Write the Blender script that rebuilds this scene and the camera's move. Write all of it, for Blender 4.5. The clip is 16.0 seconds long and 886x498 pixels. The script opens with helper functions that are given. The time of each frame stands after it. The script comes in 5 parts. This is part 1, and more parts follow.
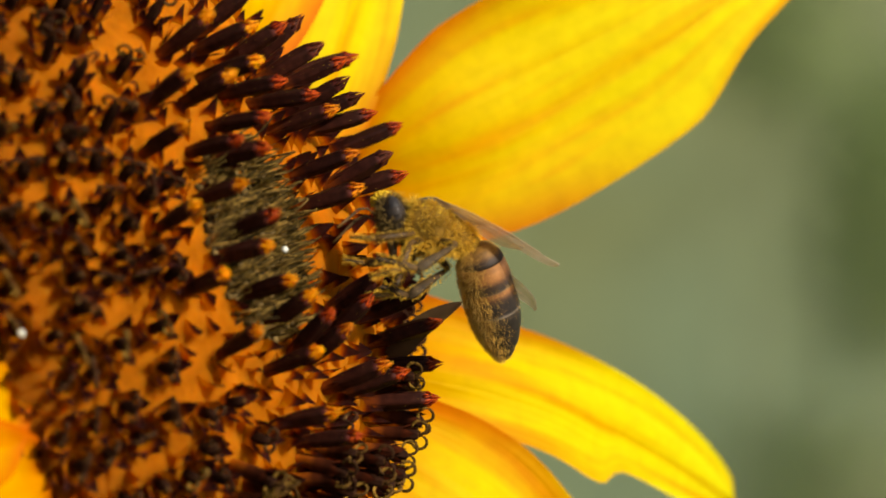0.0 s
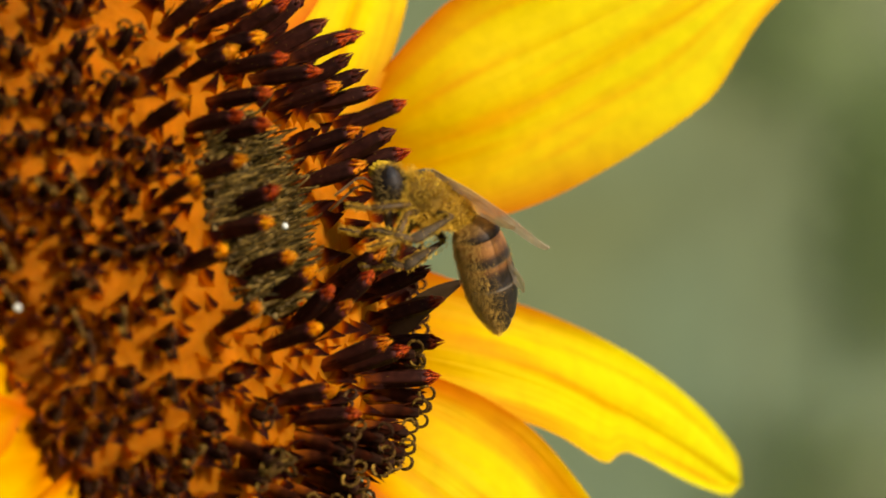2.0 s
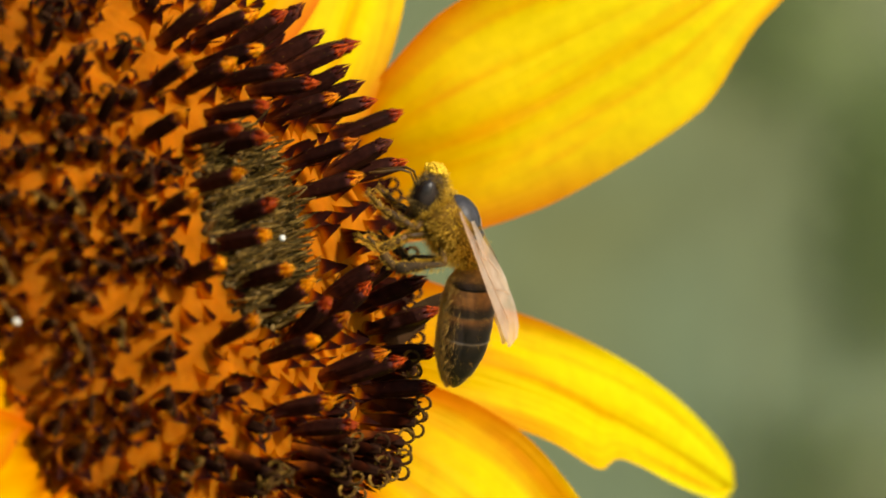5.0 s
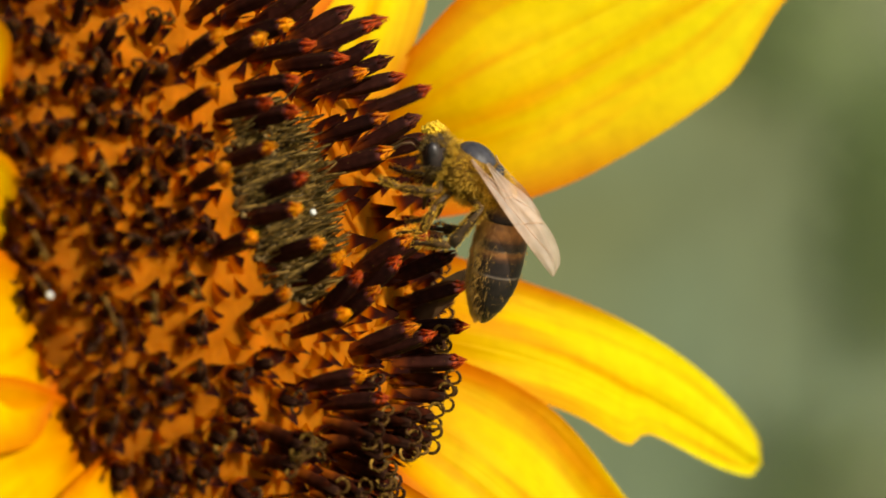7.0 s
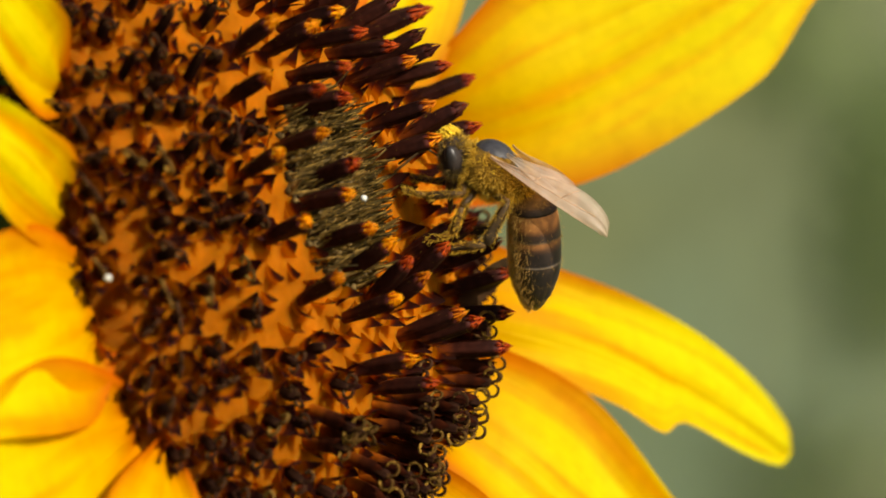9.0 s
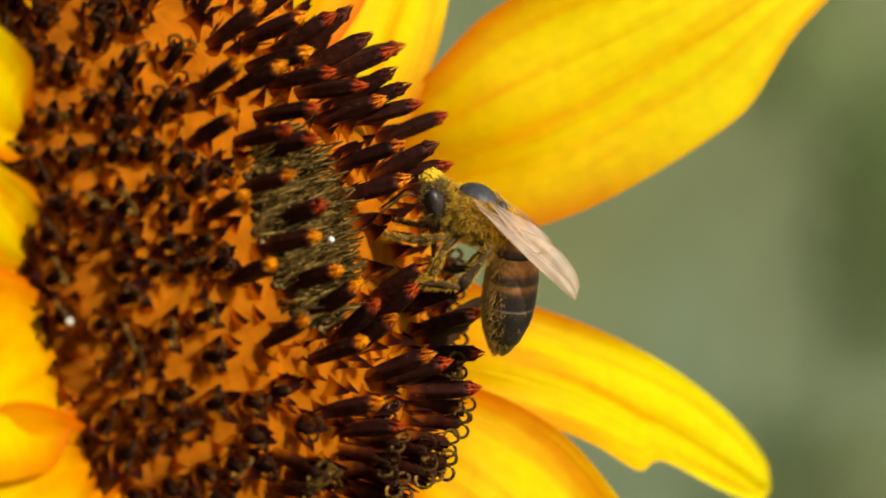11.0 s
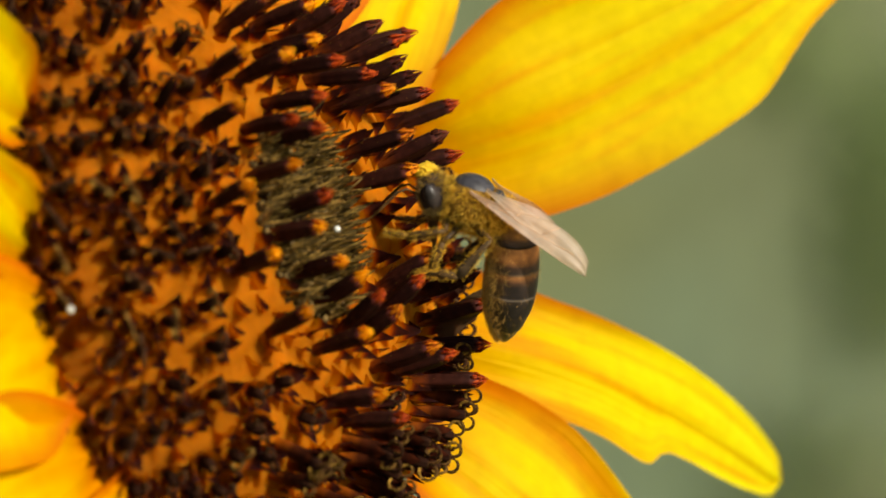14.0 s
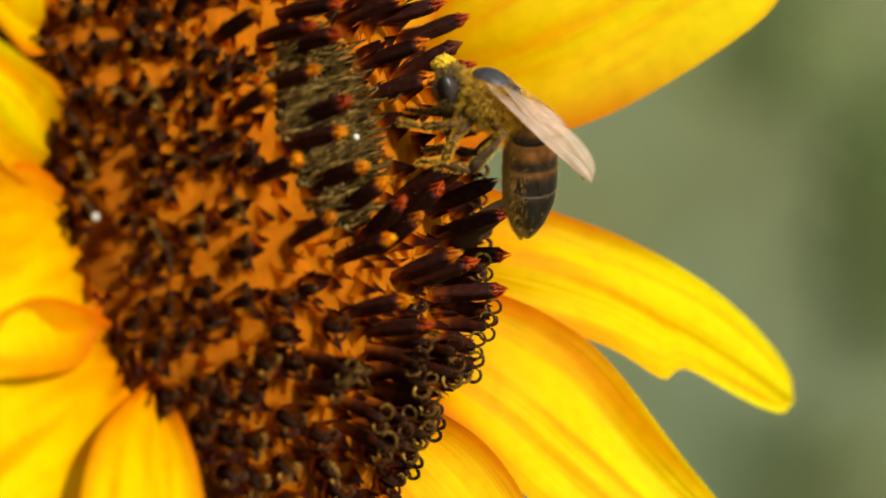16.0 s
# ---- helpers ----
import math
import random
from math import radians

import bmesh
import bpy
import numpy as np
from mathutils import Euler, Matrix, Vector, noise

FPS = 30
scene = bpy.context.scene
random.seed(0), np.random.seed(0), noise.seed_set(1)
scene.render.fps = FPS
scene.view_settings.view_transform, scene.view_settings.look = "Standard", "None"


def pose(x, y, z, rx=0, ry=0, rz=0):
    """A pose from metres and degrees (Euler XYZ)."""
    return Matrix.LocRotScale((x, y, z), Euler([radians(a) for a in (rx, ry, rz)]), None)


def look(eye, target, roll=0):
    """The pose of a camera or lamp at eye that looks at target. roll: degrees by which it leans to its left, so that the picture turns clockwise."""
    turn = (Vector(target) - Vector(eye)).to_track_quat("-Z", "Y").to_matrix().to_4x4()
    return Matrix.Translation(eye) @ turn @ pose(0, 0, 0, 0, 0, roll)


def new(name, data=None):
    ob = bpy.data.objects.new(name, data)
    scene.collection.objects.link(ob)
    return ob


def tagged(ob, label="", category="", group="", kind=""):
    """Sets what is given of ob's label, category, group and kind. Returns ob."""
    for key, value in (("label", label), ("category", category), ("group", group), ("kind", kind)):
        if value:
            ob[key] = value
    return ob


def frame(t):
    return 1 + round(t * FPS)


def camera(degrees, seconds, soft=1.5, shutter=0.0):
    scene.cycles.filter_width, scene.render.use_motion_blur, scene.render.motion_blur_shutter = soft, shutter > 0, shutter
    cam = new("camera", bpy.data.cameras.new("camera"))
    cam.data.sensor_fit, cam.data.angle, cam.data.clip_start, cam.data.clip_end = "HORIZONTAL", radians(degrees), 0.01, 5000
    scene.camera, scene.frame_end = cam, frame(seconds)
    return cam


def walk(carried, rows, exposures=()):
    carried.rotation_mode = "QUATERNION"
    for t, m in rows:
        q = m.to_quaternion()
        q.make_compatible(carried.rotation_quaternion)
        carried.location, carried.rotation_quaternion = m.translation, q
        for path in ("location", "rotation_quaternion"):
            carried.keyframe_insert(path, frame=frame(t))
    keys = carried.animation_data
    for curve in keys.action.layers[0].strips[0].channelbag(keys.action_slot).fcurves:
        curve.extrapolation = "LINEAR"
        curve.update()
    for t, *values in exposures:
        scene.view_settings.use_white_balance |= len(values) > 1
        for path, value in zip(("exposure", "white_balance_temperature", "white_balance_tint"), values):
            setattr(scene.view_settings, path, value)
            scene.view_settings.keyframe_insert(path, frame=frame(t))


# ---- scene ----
# A honeybee working the rim of a small sunflower that sways in the wind, seen with a long close-up lens.
MM = 0.001
EYE_HEIGHT = 1.30
cam = camera(10.0, 16.0, soft=1.8)
cam.data.dof.use_dof = True
cam.data.dof.focus_distance = 0.374
cam.data.dof.aperture_fstop = 28.0
walk(cam, [(0.0, pose(0, 0, EYE_HEIGHT, 90, 0, 0)), (16.0, pose(0, 0, EYE_HEIGHT, 90, 0, 0))],
     exposures=[(0.0, 0.75, 7100, 10), (16.0, 0.75, 7100, 10)])

# ---- light ----
SUN = Vector((0.63, -0.62, 0.47)).normalized()
world = bpy.data.worlds.new("world")
scene.world = world
world.use_nodes = True
sky = world.node_tree.nodes.new("ShaderNodeTexSky")
sky.sky_type, sky.sun_disc = "NISHITA", False
sky.sun_elevation = math.asin(SUN.z)
sky.sun_rotation = math.atan2(SUN.x, SUN.y)
back = world.node_tree.nodes["Background"]
back.inputs["Strength"].default_value = 0.1
world.node_tree.links.new(sky.outputs[0], back.inputs["Color"])
sun = new("sun", bpy.data.lights.new("sun", "SUN"))
sun.data.energy, sun.data.angle, sun.data.color = 4.0, radians(0.6), (1.0, 0.95, 0.86)
sun.matrix_world = look(SUN * 10 + Vector((0, 0, 1.3)), (0, 0, 1.3))


# ---- materials ----
def material(name, rough=0.6, metal=0.0, spec=0.5):
    m = bpy.data.materials.new(name)
    m.use_nodes = True
    nt = m.node_tree
    b = nt.nodes["Principled BSDF"]
    b.inputs["Roughness"].default_value = rough
    b.inputs["Metallic"].default_value = metal
    b.inputs["Specular IOR Level"].default_value = spec
    return m, nt, b


def node(nt, kind, **values):
    n = nt.nodes.new(kind)
    for key, value in values.items():
        n.inputs[key].default_value = value
    return n


def ramp(nt, source, stops):
    r = nt.nodes.new("ShaderNodeValToRGB")
    e = r.color_ramp.elements
    while len(e) < len(stops):
        e.new(0.5)
    for k, (p, c) in zip(e, stops):
        k.position, k.color = p, (*c, 1)
    nt.links.new(source, r.inputs[0])
    return r.outputs[0]


def grain(nt, scale, detail=4.0, stretch=(1, 1, 1), where="Object"):
    tc = nt.nodes.new("ShaderNodeTexCoord")
    mp = nt.nodes.new("ShaderNodeMapping")
    mp.inputs["Scale"].default_value = stretch
    nt.links.new(tc.outputs[where], mp.inputs[0])
    n = node(nt, "ShaderNodeTexNoise", Scale=scale, Detail=detail)
    nt.links.new(mp.outputs[0], n.inputs["Vector"])
    return n.outputs[0]


def mixed(nt, fac, a, b, mode="MIX"):
    m = nt.nodes.new("ShaderNodeMix")
    m.data_type, m.blend_type = "RGBA", mode
    for socket, value in ((m.inputs[0], fac), (m.inputs[6], a), (m.inputs[7], b)):
        if isinstance(value, bpy.types.NodeSocket):
            nt.links.new(value, socket)
        elif isinstance(value, tuple):
            socket.default_value = (*value, 1)
        else:
            socket.default_value = value
    return m.outputs[2]


def bump(nt, b, height, strength, distance):
    n = node(nt, "ShaderNodeBump", Strength=strength, Distance=distance)
    nt.links.new(height, n.inputs["Height"])
    nt.links.new(n.outputs[0], b.inputs["Normal"])


def along(nt, axis=1):
    """The UV coordinate: 0 across, 1 along a part from its base to its tip."""
    tc = nt.nodes.new("ShaderNodeUVMap")
    sp = nt.nodes.new("ShaderNodeSeparateXYZ")
    nt.links.new(tc.outputs[0], sp.inputs[0])
    return sp.outputs[axis]


def graded(name, stops, scale=900, vary=0.35, rough=0.55, spec=0.4, translucent=0.0, bumpy=0.25, depth=0.0001, islands=False, fleshy=0.0, sheer=0.0):
    """A plant or insect surface whose colour runs along the part, with grain at two sizes and a chance shift per piece."""
    m, nt, b = material(name, rough, 0, spec)
    c = ramp(nt, along(nt), stops)
    g = grain(nt, scale)
    big = grain(nt, scale * 0.16, 2)
    c = mixed(nt, vary, c, ramp(nt, g, [(0.3, (0.35, 0.35, 0.35)), (0.7, (1.5, 1.5, 1.5))]), "MULTIPLY")
    c = mixed(nt, vary, c, ramp(nt, big, [(0.3, (0.6, 0.6, 0.6)), (0.7, (1.3, 1.3, 1.3))]), "MULTIPLY")
    if fleshy:
        b.inputs["Subsurface Weight"].default_value = fleshy
        b.inputs["Subsurface Radius"].default_value = (1.0, 0.6, 0.2)
        b.inputs["Subsurface Scale"].default_value = 0.004
    if islands:
        chance = nt.nodes.new("ShaderNodeNewGeometry").outputs["Random Per Island"]
    else:
        chance = nt.nodes.new("ShaderNodeObjectInfo").outputs["Random"]
    c = mixed(nt, vary, c, ramp(nt, chance, [(0, (0.5, 0.45, 0.45)), (1, (1.4, 1.35, 1.3))]), "MULTIPLY")
    nt.links.new(c, b.inputs["Base Color"])
    bump(nt, b, g, bumpy, depth)
    if translucent:
        tr = nt.nodes.new("ShaderNodeBsdfTranslucent")
        nt.links.new(c, tr.inputs[0])
        mx = nt.nodes.new("ShaderNodeMixShader")
        mx.inputs[0].default_value = translucent
        nt.links.new(b.outputs[0], mx.inputs[1])
        nt.links.new(tr.outputs[0], mx.inputs[2])
        nt.links.new(mx.outputs[0], nt.nodes["Material Output"].inputs[0])
        if sheer:
            # thin flesh lets some orange light straight through, its dark point none
            clear = nt.nodes.new("ShaderNodeBsdfTransparent")
            clear.inputs[0].default_value = (1.0, 0.42, 0.03, 1)
            both = nt.nodes.new("ShaderNodeMixShader")
            nt.links.new(ramp(nt, along(nt), [(0.40, (sheer, sheer, sheer)), (0.58, (0, 0, 0))]), both.inputs[0])
            nt.links.new(mx.outputs[0], both.inputs[1])
            nt.links.new(clear.outputs[0], both.inputs[2])
            nt.links.new(both.outputs[0], nt.nodes["Material Output"].inputs[0])
    return m


def petal_material():
    m, nt, b = material("petal", 0.6, 0, 0.06)
    u = along(nt, 1)
    v = along(nt, 0)
    c = ramp(nt, u, [(0.0, (0.42, 0.08, 0.001)), (0.05, (0.52, 0.19, 0.001)), (0.12, (0.60, 0.32, 0.001)), (0.30, (0.65, 0.44, 0.003)), (0.6, (0.66, 0.52, 0.005)), (1.0, (0.67, 0.58, 0.008))])
    # orange flush in soft lengthwise streaks
    cb = nt.nodes.new("ShaderNodeCombineXYZ")
    nt.links.new(v, cb.inputs[0])
    nt.links.new(u, cb.inputs[1])
    mp = nt.nodes.new("ShaderNodeMapping")
    mp.inputs["Scale"].default_value = (4.0, 0.9, 1.0)
    nt.links.new(cb.outputs[0], mp.inputs[0])
    info = nt.nodes.new("ShaderNodeObjectInfo")
    off = nt.nodes.new("ShaderNodeCombineXYZ")
    nt.links.new(info.outputs["Random"], off.inputs[2])
    sc = nt.nodes.new("ShaderNodeVectorMath")
    sc.operation = "MULTIPLY_ADD"
    sc.inputs[1].default_value = (40, 40, 40)
    nt.links.new(off.outputs[0], sc.inputs[0])
    nt.links.new(mp.outputs[0], sc.inputs[2])
    st = node(nt, "ShaderNodeTexNoise", Scale=1.6, Detail=3.0)
    nt.links.new(sc.outputs[0], st.inputs["Vector"])
    flush = ramp(nt, st.outputs[0], [(0.44, (0, 0, 0)), (0.68, (0.9, 0.9, 0.9))])
    c = mixed(nt, flush, c, (0.64, 0.24, 0.001))
    # a red-orange edge towards the base, its tint also painting the shade of overlapped folds
    rim = ramp(nt, v, [(0.0, (1, 1, 1)), (0.20, (0, 0, 0)), (0.80, (0, 0, 0)), (1.0, (1, 1, 1))])
    low = ramp(nt, u, [(0.0, (0.95, 0.95, 0.95)), (0.35, (0.75, 0.75, 0.75)), (0.6, (0, 0, 0))])
    c = mixed(nt, mixed(nt, 1.0, rim, low, "MULTIPLY"), c, (0.46, 0.080, 0.001))
    g = grain(nt, 700, 5)
    c = mixed(nt, 0.3, c, ramp(nt, g, [(0.3, (0.75, 0.68, 0.6)), (0.7, (1.15, 1.15, 1.15))]), "MULTIPLY")
    nt.links.new(c, b.inputs["Base Color"])
    fine = node(nt, "ShaderNodeTexNoise", Scale=5.0, Detail=2.0)
    mp2 = nt.nodes.new("ShaderNodeMapping")
    mp2.inputs["Scale"].default_value = (4.0, 0.35, 1.0)
    nt.links.new(cb.outputs[0], mp2.inputs[0])
    nt.links.new(mp2.outputs[0], fine.inputs["Vector"])
    bump(nt, b, fine.outputs[0], 0.35, 0.0005)
    tr = nt.nodes.new("ShaderNodeBsdfTranslucent")
    nt.links.new(c, tr.inputs[0])
    mx = nt.nodes.new("ShaderNodeMixShader")
    mx.inputs[0].default_value = 0.38
    nt.links.new(b.outputs[0], mx.inputs[1])
    nt.links.new(tr.outputs[0], mx.inputs[2])
    nt.links.new(mx.outputs[0], nt.nodes["Material Output"].inputs[0])
    return m


MAT = {}
MAT["petal"] = petal_material()
MAT["disc"] = graded("disc_flesh", [(0, (0.15, 0.042, 0.003)), (0.2, (0.215, 0.062, 0.003)), (0.5, (0.23, 0.066, 0.003)), (1, (0.225, 0.063, 0.003))], 500, 0.4, 0.6, 0.0, 0, 0.4, 0.0003, fleshy=0.85)
MAT["chaff"] = graded("chaff", [(0, (0.42, 0.128, 0.002)), (0.30, (0.43, 0.128, 0.002)), (0.40, (0.30, 0.055, 0.002)), (0.50, (0.11, 0.015, 0.004)), (0.62, (0.045, 0.010, 0.006)), (1, (0.028, 0.009, 0.006))], 1200, 0.25, 0.62, 0.02, 0.5, fleshy=0.6, sheer=0.15)
MAT["tube"] = graded("floret_tube", [(0, (0.20, 0.05, 0.003)), (0.28, (0.12, 0.025, 0.003)), (0.42, (0.028, 0.007, 0.004)), (0.85, (0.018, 0.0058, 0.004)), (1, (0.046, 0.008, 0.005))], 1500, 0.7, 0.55, 0.05)
def tip_material(name, dark, light, share):
    """Folded lobes: dark red, with light margins and a light sunny end."""
    m, nt, b = material(name, 0.5, 0, 0.08)
    w = node(nt, "ShaderNodeMath")
    w.operation = "MULTIPLY"
    nt.links.new(along(nt, 0), w.inputs[0])
    w.inputs[1].default_value = 10 * math.pi
    c = node(nt, "ShaderNodeMath")
    c.operation = "COSINE"
    nt.links.new(w.outputs[0], c.inputs[0])
    a = node(nt, "ShaderNodeMath")
    a.operation = "MULTIPLY_ADD"
    a.inputs[1].default_value = 0.3
    nt.links.new(c.outputs[0], a.inputs[0])
    g = grain(nt, 1500, 3)
    nt.links.new(g, a.inputs[2])
    stripe = ramp(nt, a.outputs[0], [(share - 0.12, dark), (share + 0.12, light)])
    stripe = mixed(nt, ramp(nt, along(nt, 1), [(0.6, (0, 0, 0)), (0.95, (0.35, 0.35, 0.35))]), stripe, light)
    col = mixed(nt, ramp(nt, along(nt, 1), [(0.15, (0, 0, 0)), (0.5, (1, 1, 1))]), (0.03, 0.006, 0.004), stripe)
    info = nt.nodes.new("ShaderNodeObjectInfo")
    col = mixed(nt, 0.6, col, ramp(nt, info.outputs["Random"], [(0, (0.45, 0.35, 0.3)), (1, (1.25, 1.25, 1.2))]), "MULTIPLY")
    nt.links.new(col, b.inputs["Base Color"])
    b.inputs["Subsurface Weight"].default_value = 0.3
    b.inputs["Subsurface Radius"].default_value = (1.0, 0.5, 0.1)
    b.inputs["Subsurface Scale"].default_value = 0.0006
    bump(nt, b, g, 0.4, 0.0001)
    return m


MAT["tip_red"] = tip_material("floret_tip_red", (0.070, 0.002, 0.0015), (0.42, 0.060, 0.005), 0.60)
MAT["tip_gold"] = tip_material("floret_tip_gold", (0.24, 0.010, 0.001), (0.80, 0.30, 0.005), 0.52)
MAT["tip_mixed"] = tip_material("floret_tip_mixed", (0.10, 0.003, 0.001), (0.68, 0.21, 0.005), 0.58)
MAT["tip_dark"] = tip_material("floret_tip_dark", (0.025, 0.006, 0.004), (0.09, 0.02, 0.006), 0.6)
MAT["lobe"] = graded("open_corolla", [(0, (0.30, 0.084, 0.002)), (0.5, (0.36, 0.098, 0.002)), (0.62, (0.28, 0.052, 0.003)), (0.70, (0.060, 0.010, 0.005)), (0.82, (0.028, 0.007, 0.005)), (1, (0.024, 0.007, 0.005))], 1500, 0.35, 0.6, 0.02, 0.3, fleshy=0.5)
MAT["dark_lobe"] = graded("dark_open_corolla", [(0, (0.30, 0.085, 0.003)), (0.26, (0.22, 0.052, 0.003)), (0.40, (0.045, 0.010, 0.003)), (0.55, (0.022, 0.006, 0.003)), (0.75, (0.050, 0.011, 0.004)), (1, (0.026, 0.007, 0.004))], 1500, 0.5, 0.6, 0.02)
MAT["dry"] = graded("dry_scale", [(0, (0.05, 0.022, 0.008)), (0.6, (0.045, 0.026, 0.010)), (1, (0.03, 0.016, 0.007))], 900, 0.5, 0.6, 0.15, 0.1)
MAT["anther"] = graded("anther_column", [(0, (0.024, 0.009, 0.004)), (0.8, (0.018, 0.007, 0.004)), (1, (0.06, 0.028, 0.007))], 1800, 0.5, 0.7, 0.02)
MAT["stigma"] = graded("stigma", [(0, (0.030, 0.011, 0.006)), (0.5, (0.045, 0.020, 0.008)), (1, (0.09, 0.048, 0.016))], 5000, 0.6, 0.8, 0.03, 0, 1.0, 0.0002)
MAT["stigma_pollen"] = graded("stigma_dusted_with_pollen", [(0, (0.04, 0.017, 0.007)), (0.5, (0.12, 0.066, 0.014)), (1, (0.26, 0.15, 0.026))], 5000, 0.8, 0.85, 0.03, 0, 1.0, 0.0002)
# olive-tan knobs; the shade of the gaps between them is painted on their feet
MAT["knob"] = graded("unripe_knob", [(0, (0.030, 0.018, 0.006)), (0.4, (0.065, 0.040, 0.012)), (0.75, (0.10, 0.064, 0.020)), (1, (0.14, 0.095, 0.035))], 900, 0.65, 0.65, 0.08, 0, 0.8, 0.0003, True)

def scale_material():
    """Unripe scales: almost black blades with dry golden-olive edges."""
    m, nt, b = material("young_scale", 0.55, 0, 0.2)
    edge = ramp(nt, along(nt, 0), [(0.0, (1, 1, 1)), (0.28, (0.3, 0.3, 0.3)), (0.5, (0, 0, 0)), (0.75, (0.2, 0.2, 0.2)), (1.0, (0.9, 0.9, 0.9))])
    rise = ramp(nt, along(nt, 1), [(0.1, (0.15, 0.15, 0.15)), (0.55, (1, 1, 1)), (1.0, (0.5, 0.5, 0.5))])
    g = grain(nt, 1600, 4)
    patch = ramp(nt, g, [(0.36, (0.05, 0.05, 0.05)), (0.62, (1, 1, 1))])
    fac = mixed(nt, 1.0, mixed(nt, 1.0, edge, rise, "MULTIPLY"), patch, "MULTIPLY")
    body = ramp(nt, grain(nt, 420, 3), [(0.36, (0.022, 0.014, 0.005)), (0.52, (0.065, 0.041, 0.012)), (0.72, (0.18, 0.115, 0.038))])
    col = mixed(nt, fac, body, (0.50, 0.33, 0.08))
    chance = nt.nodes.new("ShaderNodeNewGeometry").outputs["Random Per Island"]
    col = mixed(nt, 0.8, col, ramp(nt, chance, [(0, (0.10, 0.10, 0.10)), (0.5, (0.9, 0.86, 0.82)), (1, (2.2, 2.0, 1.8))]), "MULTIPLY")
    nt.links.new(col, b.inputs["Base Color"])
    bump(nt, b, g, 0.6, 0.0001)
    return m


MAT["scale"] = scale_material()
MAT["pollen"] = graded("pollen", [(0, (0.52, 0.33, 0.018)), (1, (0.60, 0.40, 0.03))], 3000, 0.5, 0.9, 0.1)
MAT["pollen_dust"] = graded("pollen_dust", [(0, (0.20, 0.115, 0.018)), (1, (0.30, 0.18, 0.028))], 3000, 0.5, 0.9, 0.05)
MAT["green"] = graded("green_bract", [(0, (0.05, 0.10, 0.02)), (1, (0.07, 0.13, 0.03))], 400, 0.4, 0.6, 0.3, 0.2)
MAT["bead"] = graded("white_bead", [(0, (0.45, 0.45, 0.40)), (1, (0.55, 0.55, 0.50))], 3000, 0.1, 0.4, 0.4)


# ---- mesh tools ----
class Shape:
    """Vertices in millimetres with a (across, along) coordinate each, and faces."""

    def __init__(self):
        self.v, self.uv, self.f, self.k = [], [], [], []

    def add(self, points, uvs, faces, slot=0):
        n = len(self.v)
        self.v += [tuple(p) for p in points]
        self.uv += uvs
        self.f += [tuple(i + n for i in face) for face in faces]
        self.k += [slot] * len(faces)

    def mesh(self, name, mats, smooth=True):
        me = bpy.data.meshes.new(name)
        me.from_pydata([(x * MM, y * MM, z * MM) for x, y, z in self.v], [], self.f)
        lay = me.uv_layers.new(name="UVMap")
        ids = np.empty(len(me.loops), dtype=np.int32)
        me.loops.foreach_get("vertex_index", ids)
        lay.data.foreach_set("uv", np.array(self.uv, dtype=np.float32)[ids].ravel())
        for m in mats:
            me.materials.append(m)
        me.polygons.foreach_set("material_index", np.array(self.k, dtype=np.int32))
        me.polygons.foreach_set("use_smooth", np.full(len(self.f), smooth))
        me.update()
        return me


def loft(s, spine, radii, seg=8, slot=0, ridges=0, depth=0.0, flat=1.0, closed=True, v0=0.0, v1=1.0, up=(0.0, 0.0, 1.0)):
    """A round body along a spine of points."""
    spine = [Vector(p) for p in spine]
    pts, uvs, faces = [], [], []
    n = len(spine)
    for i, p in enumerate(spine):
        t = (spine[min(i + 1, n - 1)] - spine[max(i - 1, 0)]).normalized()
        ref = Vector(up)
        if abs(t.dot(ref)) > 0.95:
            ref = Vector((1, 0, 0))
        a = t.cross(ref).normalized()
        b = a.cross(t).normalized()
        for j in range(seg):
            q = 2 * math.pi * j / seg
            r = radii[i] * (1 + depth * math.cos(ridges * q))
            pts.append(p + a * (r * math.cos(q)) + b * (r * flat * math.sin(q)))
            uvs.append((j / seg, v0 + (v1 - v0) * i / (n - 1)))
    for i in range(n - 1):
        for j in range(seg):
            k = (j + 1) % seg
            faces.append((i * seg + j, i * seg + k, (i + 1) * seg + k, (i + 1) * seg + j))
    if closed:
        faces.append(tuple(range(seg))[::-1])
        faces.append(tuple(range((n - 1) * seg, n * seg)))
    s.add(pts, uvs, faces, slot)


def ball(s, c, r, seg=12, rings=8, slot=0):
    """An ellipsoid of half axes r."""
    pts, uvs, faces = [], [], []
    for i in range(rings + 1):
        a = math.pi * (i + 0.02) / (rings + 0.04)
        for j in range(seg):
            q = 2 * math.pi * j / seg
            pts.append((c[0] + r[0] * math.cos(a), c[1] + r[1] * math.sin(a) * math.cos(q), c[2] + r[2] * math.sin(a) * math.sin(q)))
            uvs.append((j / seg, i / rings))
    for i in range(rings):
        for j in range(seg):
            k = (j + 1) % seg
            faces.append((i * seg + j, (i + 1) * seg + j, (i + 1) * seg + k, i * seg + k))
    s.add(pts, uvs, faces, slot)


